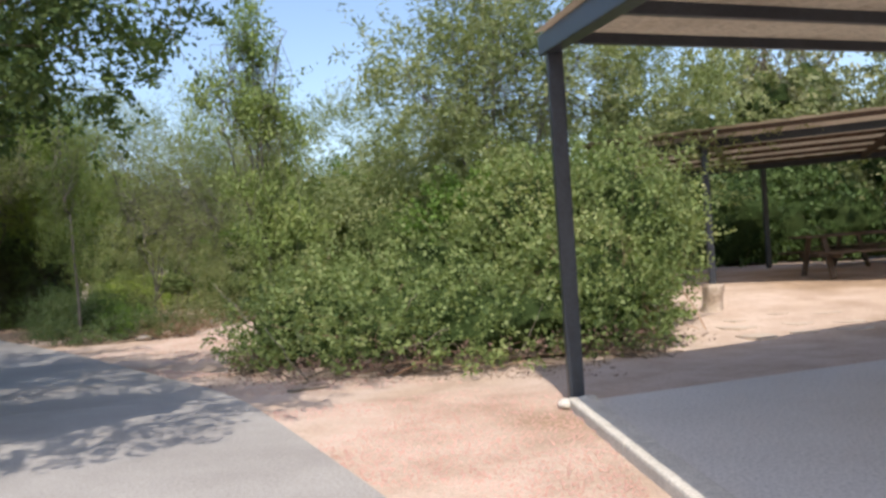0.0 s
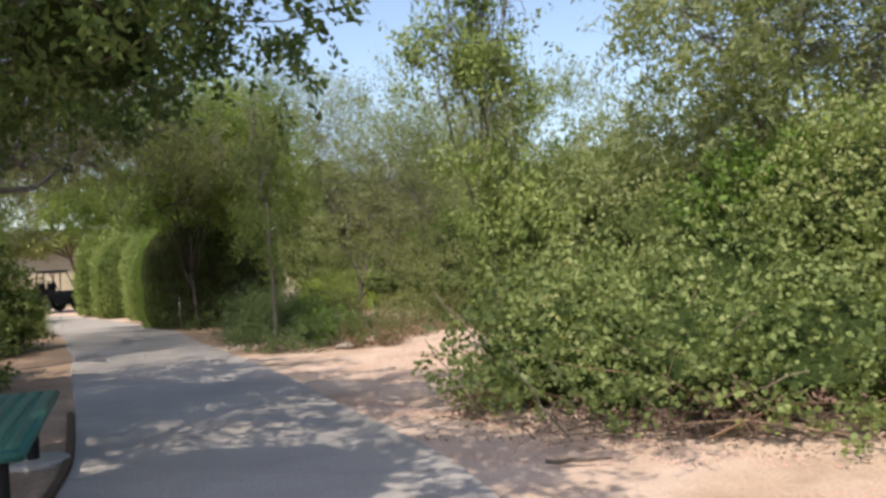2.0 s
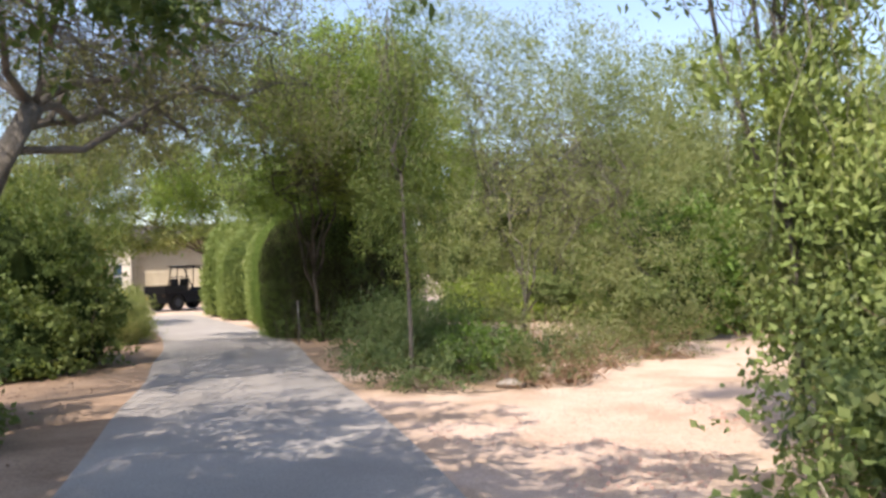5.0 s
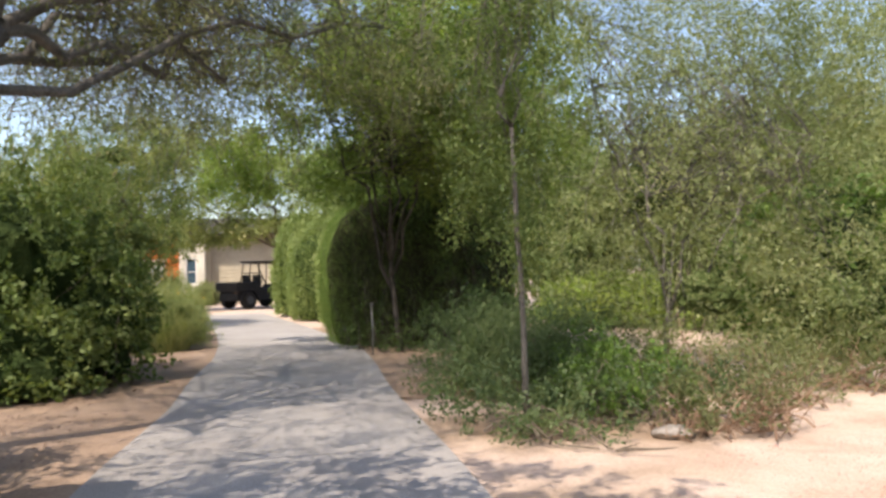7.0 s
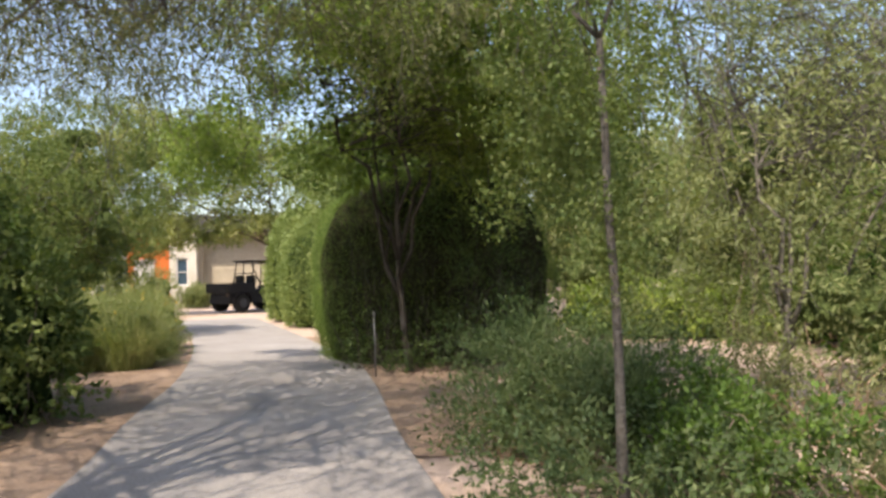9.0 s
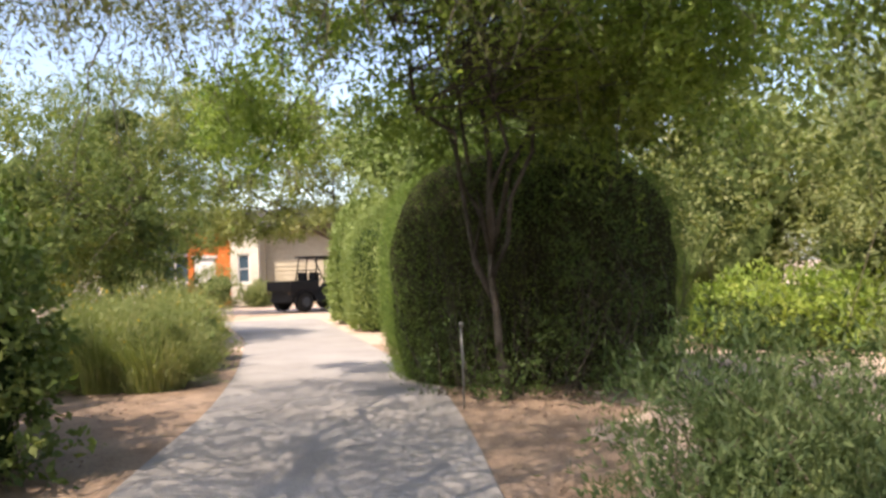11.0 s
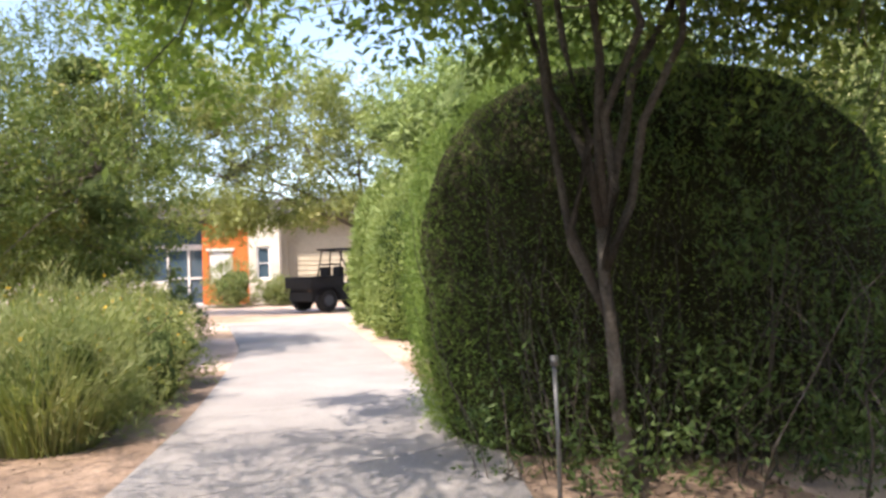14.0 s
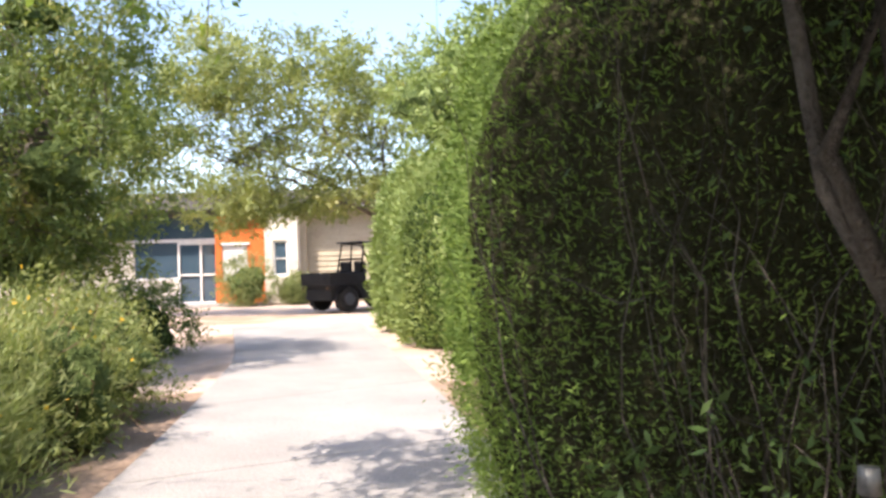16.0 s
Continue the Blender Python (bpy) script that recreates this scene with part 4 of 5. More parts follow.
# ---- leafy island between path and gravel ----
def build_island():
    bush("ground_cover", "low sprawling weeds and leafy ground cover", "plant",
         [(-7.4, 16.8, 0.15, 1.1, 0.9, 0.5), (-6.4, 17.2, 0.15, 0.8, 0.7, 0.42), (-8.3, 18.0, 0.2, 0.9, 1.0, 0.55), (-7.0, 15.95, 0.1, 0.75, 0.4, 0.36)], 18000, 0.045, LEAF_BLUE, 71, 0.45, 20, 0.1, 0.4, 0.25, 70, 0.0, 0.3, 0.5, TWIG)
    bush("dark_weeds", "dark leafy weeds in shade beside the hedge", "plant", [(-9.0, 19.4, 0.35, 0.7, 0.6, 0.75), (-8.4, 19.0, 0.25, 0.6, 0.5, 0.55)], 8000, 0.05, LEAF_DARK, 171, 0.4, 16, 0.1, 0.35, 0.25, 50, 0.4, 0.3, 0.5, TWIG)
    bush("lime_weeds", "bright lime-green leafy weeds", "plant", [(-6.7, 17.2, 0.2, 0.7, 0.5, 0.45), (-7.3, 17.9, 0.35, 0.35, 0.35, 0.5)], 6500, 0.048, LEAF_GREEN, 72, 0.5, 20, 0.09, 0.4, 0.25, 30, 0.0, 0.3, 0.5)
    bush("dry_weeds", "dry brownish weeds with seed heads", "plant", [(-5.65, 17.2, 0.2, 0.6, 0.6, 0.45), (-5.6, 18.4, 0.2, 0.6, 0.8, 0.45), (-6.1, 16.8, 0.12, 0.4, 0.4, 0.3), (-6.6, 19.2, 0.3, 0.9, 0.5, 0.55), (-5.0, 19.6, 0.3, 0.9, 0.5, 0.55)], 14000, 0.05, LEAF_OLIVE, 73, 0.3, 16, 0.1, 0.4, 0.3, 240, 0.0, 0.3, 0.8, STRAW)
    bush("feathery_shrub", "blue-green feathery upright shrub beside the path", "bush", [(-8.6, 18.05, 0.35, 0.62, 0.6, 0.58), (-7.9, 18.5, 0.4, 0.75, 0.65, 0.6), (-7.7, 17.8, 0.3, 0.6, 0.5, 0.48)], 28000, 0.055, LEAF_BLUE, 74, 0.18, 22, 0.17, 0.4, 0.2, 80, 0.35, 0.5, 1.2)
    bush("low_weeds", "low mixed weeds with dry yellowish leaves", "plant", [(-8.3, 17.9, 0.1, 0.7, 0.5, 0.3), (-7.6, 18.6, 0.1, 0.8, 0.6, 0.32)], 7000, 0.05, LEAF_MID, 78, 0.5, 14, 0.1, 0.4, 0.25, 120, 0.0, 0.3, 0.4, STRAW)
    bush("lime_meadow_shrub", "low sunlit lime-green shrubs beyond the clearing", "bush", [(-10.6, 28.6, 0.35, 1.9, 1.0, 0.85), (-8.0, 28.0, 0.35, 1.7, 1.0, 0.85)], 15000, 0.11, LEAF_LIME, 79, 0.4, 20, 0.18, 0.2, 0.15, 40, 0.78, 0.3, 0.6)
    tree("sapling", "slim young tree with pale trunk and bright leaves", (-7.3, 16.4, 0), (-7.36, 16.35, 2.5),
         [(-7.6, 16.4, 3.6), (-7.1, 16.6, 3.9), (-7.4, 16.2, 4.4)],
         [(-7.4, 16.4, 3.1, 0.6, 0.6, 0.65), (-7.3, 16.4, 4.0, 0.6, 0.6, 0.8), (-7.5, 16.5, 2.3, 0.6, 0.5, 0.5), (-7.3, 16.5, 1.55, 0.4, 0.35, 0.5), (-7.75, 16.75, 1.85, 0.5, 0.45, 0.5)], 20000, 0.037, LEAF_MID, 75, 0.024, 0.45, 18, 0.12, 0.5, 0.3, 60, BARK_GREY, limb=0.6, twig=(0.003, 0.007))
    tree("twiggy_tree", "straggly grey-green tree with tangled bare twigs", (-7.0, 19.4, 0), (-6.9, 19.6, 0.9),
         [(-7.3, 19.4, 2.9), (-6.1, 19.9, 3.2), (-5.4, 20.1, 2.7), (-6.6, 20.4, 3.4), (-7.6, 20.0, 2.2), (-8.2, 20.0, 4.6)],
         [(-8.2, 20.0, 4.8, 1.3, 1.2, 1.0, 0), (-7.7, 19.6, 3.8, 1.0, 0.9, 1.2, 0), (-6.6, 20.2, 4.4, 1.4, 1.3, 1.0, 0), (-5.0, 20.8, 3.7, 1.4, 1.2, 1.1, 0), (-6.3, 20.0, 2.9, 1.6, 1.3, 1.6, 0), (-5.2, 20.4, 2.2, 1.2, 1.1, 1.5, 0), (-7.2, 19.8, 2.2, 1.0, 0.9, 1.3), (-7.9, 19.4, 1.5, 0.7, 0.6, 1.0), (-6.5, 19.7, 1.0, 1.4, 0.9, 1.0), (-5.2, 20.2, 0.9, 1.1, 0.9, 0.95)], 70000, 0.066, LEAF_FEATHER, 76, 0.045, 0.24, 20, 0.18, 0.4, 0.25, 260, BARK_GREY, 0.0, inner=0.25, limb=0.55, split=3, twig=(0.004, 0.011))
    rng = np.random.default_rng(9)
    bm = bmesh.new()
    bmesh.ops.create_icosphere(bm, subdivisions=3, radius=0.2)
    for v in bm.verts:
        v.co = Vector((v.co.x * 1.5, v.co.y, v.co.z * 0.35)) * (1 + 0.25 * noise.noise(v.co * 7))
    ob = part("flat_stone", bm, STONE, None, smooth=True)
    ob.matrix_world = pose(-6.15, 16.62, 0.0, 0, 0, 40) @ Matrix.Diagonal((0.6, 0.6, 0.9, 1))
    tagged(ob, "flat grey stone at the weeds' edge", "rock")
    top = thing("fallen_branch", "small grey fallen branch lying on bare ground", "branch", (-6.35, 15.75, 0.0))
    for name, way, reach, r in (("stick", (0.62, 0.2), 0.5, 0.012), ("side_twig", (0.3, 0.5), 0.3, 0.007), ("side_twig", (0.5, -0.35), 0.24, 0.006)):
        bm = bmesh.new()
        q = [(way[0] * reach * s, way[1] * reach * s + 0.02 * math.sin(5 * s), 0.012 + 0.02 * s) for s in (0, 0.35, 0.7, 1.0, 1.3)]
        tube(bm, q, [r, r * 0.9, r * 0.75, r * 0.55, r * 0.3], 6)
        part(name, bm, TWIG, top, smooth=True)


build_island()

# ---- trees and shrubs left of the path ----
tree("shade_tree", "dense dark evergreen tree shading the path", (-7.6, 6.4, 0), (-7.2, 6.8, 2.3),
     [(-5.2, 7.6, 4.0), (-6.6, 9.0, 4.0), (-8.2, 8.0, 4.2), (-4.2, 9.2, 4.5), (-4.6, 5.4, 4.3), (-7.5, 5.0, 4.0), (-8.4, 9.6, 3.4)],
     [(-3.4, 8.7, 4.55, 1.4, 1.4, 0.95, 0), (-4.4, 9.7, 3.9, 1.4, 1.4, 0.9, 0), (-5.8, 9.6, 3.4, 1.3, 1.3, 0.8), (-5.2, 7.8, 4.0, 1.8, 2.0, 1.3, 0), (-6.8, 10.2, 4.1, 2.0, 2.0, 1.3, 0), (-8.4, 8.2, 4.1, 2.2, 2.4, 1.7), (-3.6, 4.6, 4.7, 2.2, 2.3, 1.1), (-2.0, 5.6, 4.9, 1.4, 1.5, 0.8, 0), (-6.4, 4.8, 4.5, 2.2, 2.2, 1.3), (-7.2, 6.9, 5.4, 2.1, 2.3, 1.0, 0), (-8.9, 10.4, 3.4, 1.4, 1.5, 1.2), (-7.4, 11.6, 3.35, 1.0, 1.0, 0.6, 0)],
     72000, 0.095, LEAF_DARK, 81, 0.17, 0.5, 26, 0.18, 0.35, 0.2, 380, None, 0.2, 60, inner=0.45)
tree("mesquite_tree", "spreading mesquite with crooked grey limbs and hanging twigs", (-11.3, 12.5, 0), (-10.36, 13.75, 3.2),
     [(-10.85, 16.7, 3.4), (-11.8, 16.4, 4.35), (-9.2, 16.6, 4.5), (-12.8, 17.4, 5.2), (-9.4, 13.6, 5.0), (-10.0, 18.6, 4.3), (-13.2, 13.4, 4.9), (-13.2, 18.4, 4.6), (-9.6, 11.6, 4.8)],
     [(-10.3, 16.6, 5.0, 2.3, 2.3, 1.1), (-9.2, 13.9, 5.1, 2.1, 2.1, 1.1), (-11.6, 18.2, 4.6, 1.9, 1.8, 1.1), (-13.2, 14.8, 5.2, 2.2, 2.0, 1.2), (-12.6, 17.0, 4.0, 1.9, 1.8, 1.0), (-11.4, 11.4, 5.1, 2.0, 2.0, 0.9), (-8.6, 11.4, 5.3, 1.6, 1.6, 0.8), (-13.6, 18.7, 4.3, 1.3, 1.4, 0.8), (-15.2, 17.7, 4.3, 1.7, 1.5, 1.0), (-16.4, 16.0, 4.6, 1.7, 1.6, 1.0), (-9.3, 17.8, 4.3, 1.6, 1.4, 1.0),
      (-11.3, 16.2, 3.9, 1.7, 1.5, 0.8), (-11.4, 13.6, 5.1, 1.7, 1.5, 0.8), (-10.8, 14.9, 3.7, 1.3, 1.2, 0.6), (-7.4, 13.2, 5.2, 1.6, 1.4, 0.7), (-10.0, 18.6, 3.7, 1.3, 1.2, 0.9), (-12.6, 19.2, 4.0, 1.3, 1.2, 0.8), (-14.6, 19.4, 3.9, 1.2, 1.1, 0.7)],
     82000, 0.066, LEAF_OLIVE, 82, 0.14, 0.28, 16, 0.2, 0.55, 0.35, 420, BARK_GREY, 0.25, 520, limb=0.42, split=1, twig=(0.005, 0.013))
bush("shrub", "dense dark green shrub at the path's side", "bush", [(-14.5, 16.3, 1.2, 1.9, 1.7, 1.75), (-14.9, 17.5, 1.2, 1.3, 0.9, 1.5), (-13.3, 15.9, 0.4, 0.9, 1.0, 0.75), (-13.5, 17.2, 0.7, 0.75, 0.7, 1.1)], 36000, 0.075, LEAF_MID, 83, 0.6, 30, 0.16, 0.3, 0.22, 120, 0.66)
bush("shrub", "dark leafy shrub behind the bench", "bush", [(-10.6, 12.3, 0.9, 0.95, 1.0, 1.3), (-9.3, 11.8, 0.25, 0.48, 0.5, 0.5)], 19000, 0.07, LEAF_MID, 84, 0.6, 30, 0.14, 0.3, 0.22, 60, 0.62)
bush("shrub", "sunlit yellow-green leafy shrub", "bush", [(-16.9, 18.6, 1.3, 1.1, 1.0, 1.3)], 14000, 0.075, LEAF_GREEN, 85, 0.6, 30, 0.15, 0.35, 0.25, 40, 0.6)
tuft("grass_mound", "tall feathery green grass mound with yellow tips", [(-16.3, 20.9, 0.5), (-16.8, 21.4, 0.5), (-16.8, 20.6, 0.5), (-17.4, 20.9, 0.6)], 8000, 0.9, GRASS, 86, 0.5, 0.005, 60)
bush("broom_shrub", "soft feathery broom-like shrub among the grass", "bush", [(-16.5, 21.0, 0.4, 0.85, 0.75, 0.75), (-17.3, 21.5, 0.45, 0.9, 0.8, 0.75), (-17.3, 20.6, 0.4, 0.8, 0.7, 0.65)], 32000, 0.085, GRASS, 186, 0.1, 20, 0.2, 0.3, 0.22, 90, 0.66, 0.5, 1.3)
bush("flowering_shrub", "rounded grey-green shrub with yellow flowers and dry twigs", "bush", [(-17.6, 22.3, 0.45, 0.8, 0.8, 0.68), (-18.5, 23.1, 0.48, 0.85, 0.85, 0.68), (-19.2, 22.3, 0.45, 0.9, 0.9, 0.66)], 30000, 0.05, LEAF_PALE, 87, 0.3, 20, 0.1, 0.25, 0.14, 300, 0.76, 0.4, 0.5, STRAW)
tuft("yellow_flowers", "thin yellow flowering stems over the grasses", [(-18.2, 22.5, 0.9), (-19.2, 21.6, 0.9), (-17.6, 21.6, 0.7)], 900, 1.2, GRASS, 88, 0.3, 0.004, 420, "flower")
bush("shrub", "small dark rounded shrub by the drive", "bush", [(-23.0, 26.6, 0.4, 1.0, 0.9, 0.78)], 12000, 0.06, LEAF_MID, 89, 0.35, 22, 0.1, 0.3, 0.2, 30, 0.6)
LEAF_BROADTREE = leaf_material("yellow_tipped_leaf", [(0.045, 0.08, 0.022), (0.075, 0.125, 0.032), (0.11, 0.165, 0.045), (0.2, 0.22, 0.06)], 0.3)
PALE_KINDS = PALE_KINDS + (LEAF_BROADTREE,)
tree("broad_tree", "broad dense green tree with yellow-tipped foliage", (-22.6, 24.6, 0), (-22.5, 24.7, 1.2),
     [(-21.4, 24.6, 2.8), (-23.6, 25.2, 2.9), (-22.4, 25.8, 3.2), (-22.8, 23.6, 3.0)],
     [(-22.2, 24.9, 2.9, 2.0, 2.0, 1.7), (-20.9, 24.3, 2.4, 1.2, 1.3, 1.3), (-23.6, 25.4, 2.9, 1.6, 1.8, 1.7), (-22.3, 24.8, 4.5, 1.7, 1.7, 0.95), (-23.0, 23.2, 2.2, 1.5, 1.4, 1.4), (-21.8, 24.4, 1.3, 1.5, 1.4, 1.1), (-21.0, 22.0, 2.9, 1.7, 1.5, 1.8), (-20.0, 20.7, 2.4, 1.4, 1.3, 1.7)],
     74000, 0.095, LEAF_BROADTREE, 90, 0.13, 0.3, 22, 0.17, 0.25, 0.2, 200, inner=0.25)
tree("pale_tree", "airy pale olive tree in front of the building", (-25.9, 36.6, 0), (-26.6, 36.2, 2.4),
     [(-29.2, 34.0, 4.4), (-28.0, 34.8, 5.6), (-31.0, 33.0, 4.6), (-26.4, 36.0, 5.0)],
     [(-29.4, 33.9, 4.6, 2.3, 2.2, 1.8), (-31.8, 32.5, 4.7, 2.1, 2.1, 1.9), (-27.2, 35.5, 4.6, 2.1, 1.9, 1.7), (-29.6, 33.6, 6.5, 2.5, 2.2, 1.2), (-27.4, 35.2, 6.2, 1.7, 1.6, 1.2), (-26.2, 36.4, 3.4, 1.5, 1.2, 0.8), (-25.6, 35.4, 5.6, 1.7, 1.6, 1.3), (-29.6, 34.0, 3.0, 2.0, 1.6, 0.75), (-33.0, 31.4, 5.4, 1.8, 1.8, 1.5), (-27.4, 35.4, 3.1, 1.5, 1.2, 0.6)],
     48000, 0.15, LEAF_PALE, 91, 0.09, 0.36, 18, 0.24, 0.4, 0.25, 60, BARK, 0.2)

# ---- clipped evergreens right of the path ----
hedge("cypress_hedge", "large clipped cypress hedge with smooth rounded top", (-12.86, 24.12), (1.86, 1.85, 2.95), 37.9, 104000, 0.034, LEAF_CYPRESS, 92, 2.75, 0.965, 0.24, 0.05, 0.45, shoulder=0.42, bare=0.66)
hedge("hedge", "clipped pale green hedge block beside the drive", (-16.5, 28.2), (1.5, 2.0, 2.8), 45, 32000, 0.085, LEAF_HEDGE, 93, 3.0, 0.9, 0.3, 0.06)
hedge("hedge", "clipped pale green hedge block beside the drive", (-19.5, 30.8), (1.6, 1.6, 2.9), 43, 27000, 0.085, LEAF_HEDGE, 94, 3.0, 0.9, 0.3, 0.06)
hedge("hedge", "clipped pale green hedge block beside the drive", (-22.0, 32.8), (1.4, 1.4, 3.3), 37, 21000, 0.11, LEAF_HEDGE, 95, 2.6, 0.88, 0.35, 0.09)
tree("hedge_tree", "light green tree rising behind the hedges", (-17.6, 32.0, 0), (-17.5, 32.0, 2.0),
     [(-18.6, 31.8, 4.6), (-16.6, 32.2, 5.0), (-17.6, 32.4, 5.6)],
     [(-18.8, 31.8, 4.3, 1.9, 1.9, 1.7), (-16.8, 31.6, 4.6, 2.0, 1.9, 1.8), (-17.4, 32.2, 6.0, 1.7, 1.6, 1.1), (-14.8, 29.4, 3.7, 1.9, 1.7, 1.6), (-19.9, 32.0, 4.2, 1.4, 1.4, 1.4), (-18.6, 30.9, 3.6, 1.2, 1.1, 1.0), (-20.8, 33.6, 4.0, 1.6, 1.6, 1.4), (-23.2, 34.2, 4.8, 1.5, 1.4, 1.3), (-17.6, 29.4, 3.9, 1.5, 1.4, 1.4), (-20.2, 31.6, 4.2, 1.5, 1.4, 1.4), (-22.6, 35.4, 4.2, 1.6, 1.6, 1.5)], 46000, 0.115, LEAF_HEDGE, 96, 0.12, 0.4, 20, 0.22, 0.3, 0.22, 140, inner=0.6)

# tree in front of the cypress
BARK_DARK = surface("dark_rough_bark", (0.065, 0.057, 0.048), (0.16, 0.142, 0.12), 4, 45, 0.95, 0, 0.1, 1.0, 0.03)
tree("multi_stem_tree", "leaning multi-stemmed tree with rough bark and glossy leaves", (-12.0, 21.97, 0), (-12.1, 21.88, 1.5),
     [(-12.45, 20.6, 3.9), (-11.5, 21.2, 4.2), (-12.8, 21.5, 4.2), (-11.9, 21.6, 4.4), (-11.2, 22.1, 4.0), (-12.1, 20.8, 4.3), (-11.4, 22.7, 4.2)],
     [(-12.6, 20.2, 4.7, 1.2, 1.2, 0.9, 0), (-11.6, 21.4, 4.5, 1.5, 1.8, 1.2, 0), (-10.7, 22.2, 4.2, 1.9, 1.9, 1.3, 0), (-14.9, 21.4, 3.15, 0.9, 1.0, 0.6, 0), (-12.0, 23.4, 4.8, 2.0, 1.7, 1.2, 0), (-15.5, 21.9, 3.0, 0.6, 0.7, 0.45, 0), (-10.0, 20.6, 4.2, 1.6, 1.6, 1.1, 0),
      (-11.9, 20.6, 4.0, 1.2, 1.0, 0.9, 0), (-10.9, 20.9, 4.0, 1.4, 1.1, 1.0, 0), (-12.2, 22.0, 3.4, 1.3, 0.9, 0.6, 0), (-9.7, 22.4, 3.8, 1.4, 1.4, 0.9, 0), (-13.3, 20.0, 3.0, 0.9, 0.7, 0.5, 0), (-13.5, 20.5, 3.7, 0.9, 0.6, 0.5, 0), (-12.9, 21.3, 2.85, 0.7, 0.5, 0.35, 0), (-10.4, 20.2, 5.0, 1.6, 1.1, 0.8, 0), (-10.4, 21.7, 3.2, 1.2, 0.9, 0.65, 0), (-9.4, 21.2, 3.4, 1.1, 0.9, 0.65, 0), (-11.2, 19.8, 4.5, 1.5, 1.0, 0.7, 0), (-9.6, 19.4, 4.7, 1.4, 1.0, 0.7, 0), (-10.7, 22.3, 3.3, 1.2, 1.0, 0.6, 0),
      (-11.7, 23.0, 3.6, 1.5, 1.2, 0.6, 0), (-10.4, 23.4, 3.5, 1.2, 1.1, 0.6, 0), (-11.5, 22.3, 2.85, 1.3, 0.7, 0.55, 0), (-10.5, 22.9, 2.9, 1.0, 0.8, 0.6, 0), (-12.4, 21.6, 2.9, 0.7, 0.5, 0.4, 0)],
     112000, 0.073, LEAF_GLOSS, 97, 0.043, 0.45, 22, 0.18, 0.4, 0.25, 300, BARK_DARK, 0.15, 70, limb=0.8, split=2, twig=(0.004, 0.013))
bush("climbing_weeds", "tangled shaded vines and weeds climbing the hedge", "plant",
     [(-11.5, 22.6, 0.5, 0.7, 0.4, 0.9), (-10.9, 23.1, 0.7, 0.5, 0.4, 1.1), (-12.6, 21.9, 0.3, 0.5, 0.3, 0.5), (-12.05, 21.75, 0.3, 0.4, 0.25, 0.5), (-11.3, 22.8, 1.6, 0.7, 0.3, 0.8), (-11.6, 22.2, 0.15, 0.8, 0.4, 0.4), (-10.9, 22.7, 0.2, 0.6, 0.45, 0.45),
      (-11.3, 22.7, 2.5, 1.2, 0.6, 0.8), (-12.2, 22.4, 2.7, 0.8, 0.5, 0.7), (-11.2, 22.4, 3.3, 1.4, 0.8, 0.7), (-10.4, 23.0, 2.9, 0.9, 0.6, 0.7)], 15000, 0.056, LEAF_DARK, 98, 0.35, 14, 0.15, 0.45, 0.3, 44, 0.0, 0.3, 0.0, BARK_DARK, reach=0.5)
shoots("bare_shoots", "thin bare woody shoots climbing over the shaded hedge", ((-12.9, 21.75), (-10.7, 23.4)), 80, 2.4, BARK_DARK, 198, LEAF_DARK)


def build_stake():
    top = thing("metal_stake", "thin galvanised metal stake with a bent top", "stake", (-12.06, 21.22, 0))
    bm = bmesh.new()
    tube(bm, [(0, 0, -0.1), (0.0, 0, 0.4), (-0.01, 0, 0.79)], [0.012, 0.012, 0.012], 8)
    part("rod", bm, GALV, top, smooth=True)
    bm = bmesh.new()
    tube(bm, [(-0.01, 0, 0.79), (-0.01, 0, 0.84)], [0.022, 0.02], 8)
    part("cap", bm, GALV, top, "pale round cap", smooth=True)


build_stake()


# ---- building ----
FACADE = (-30.77, 43.96, 0)
FACE_TURN = 37.92


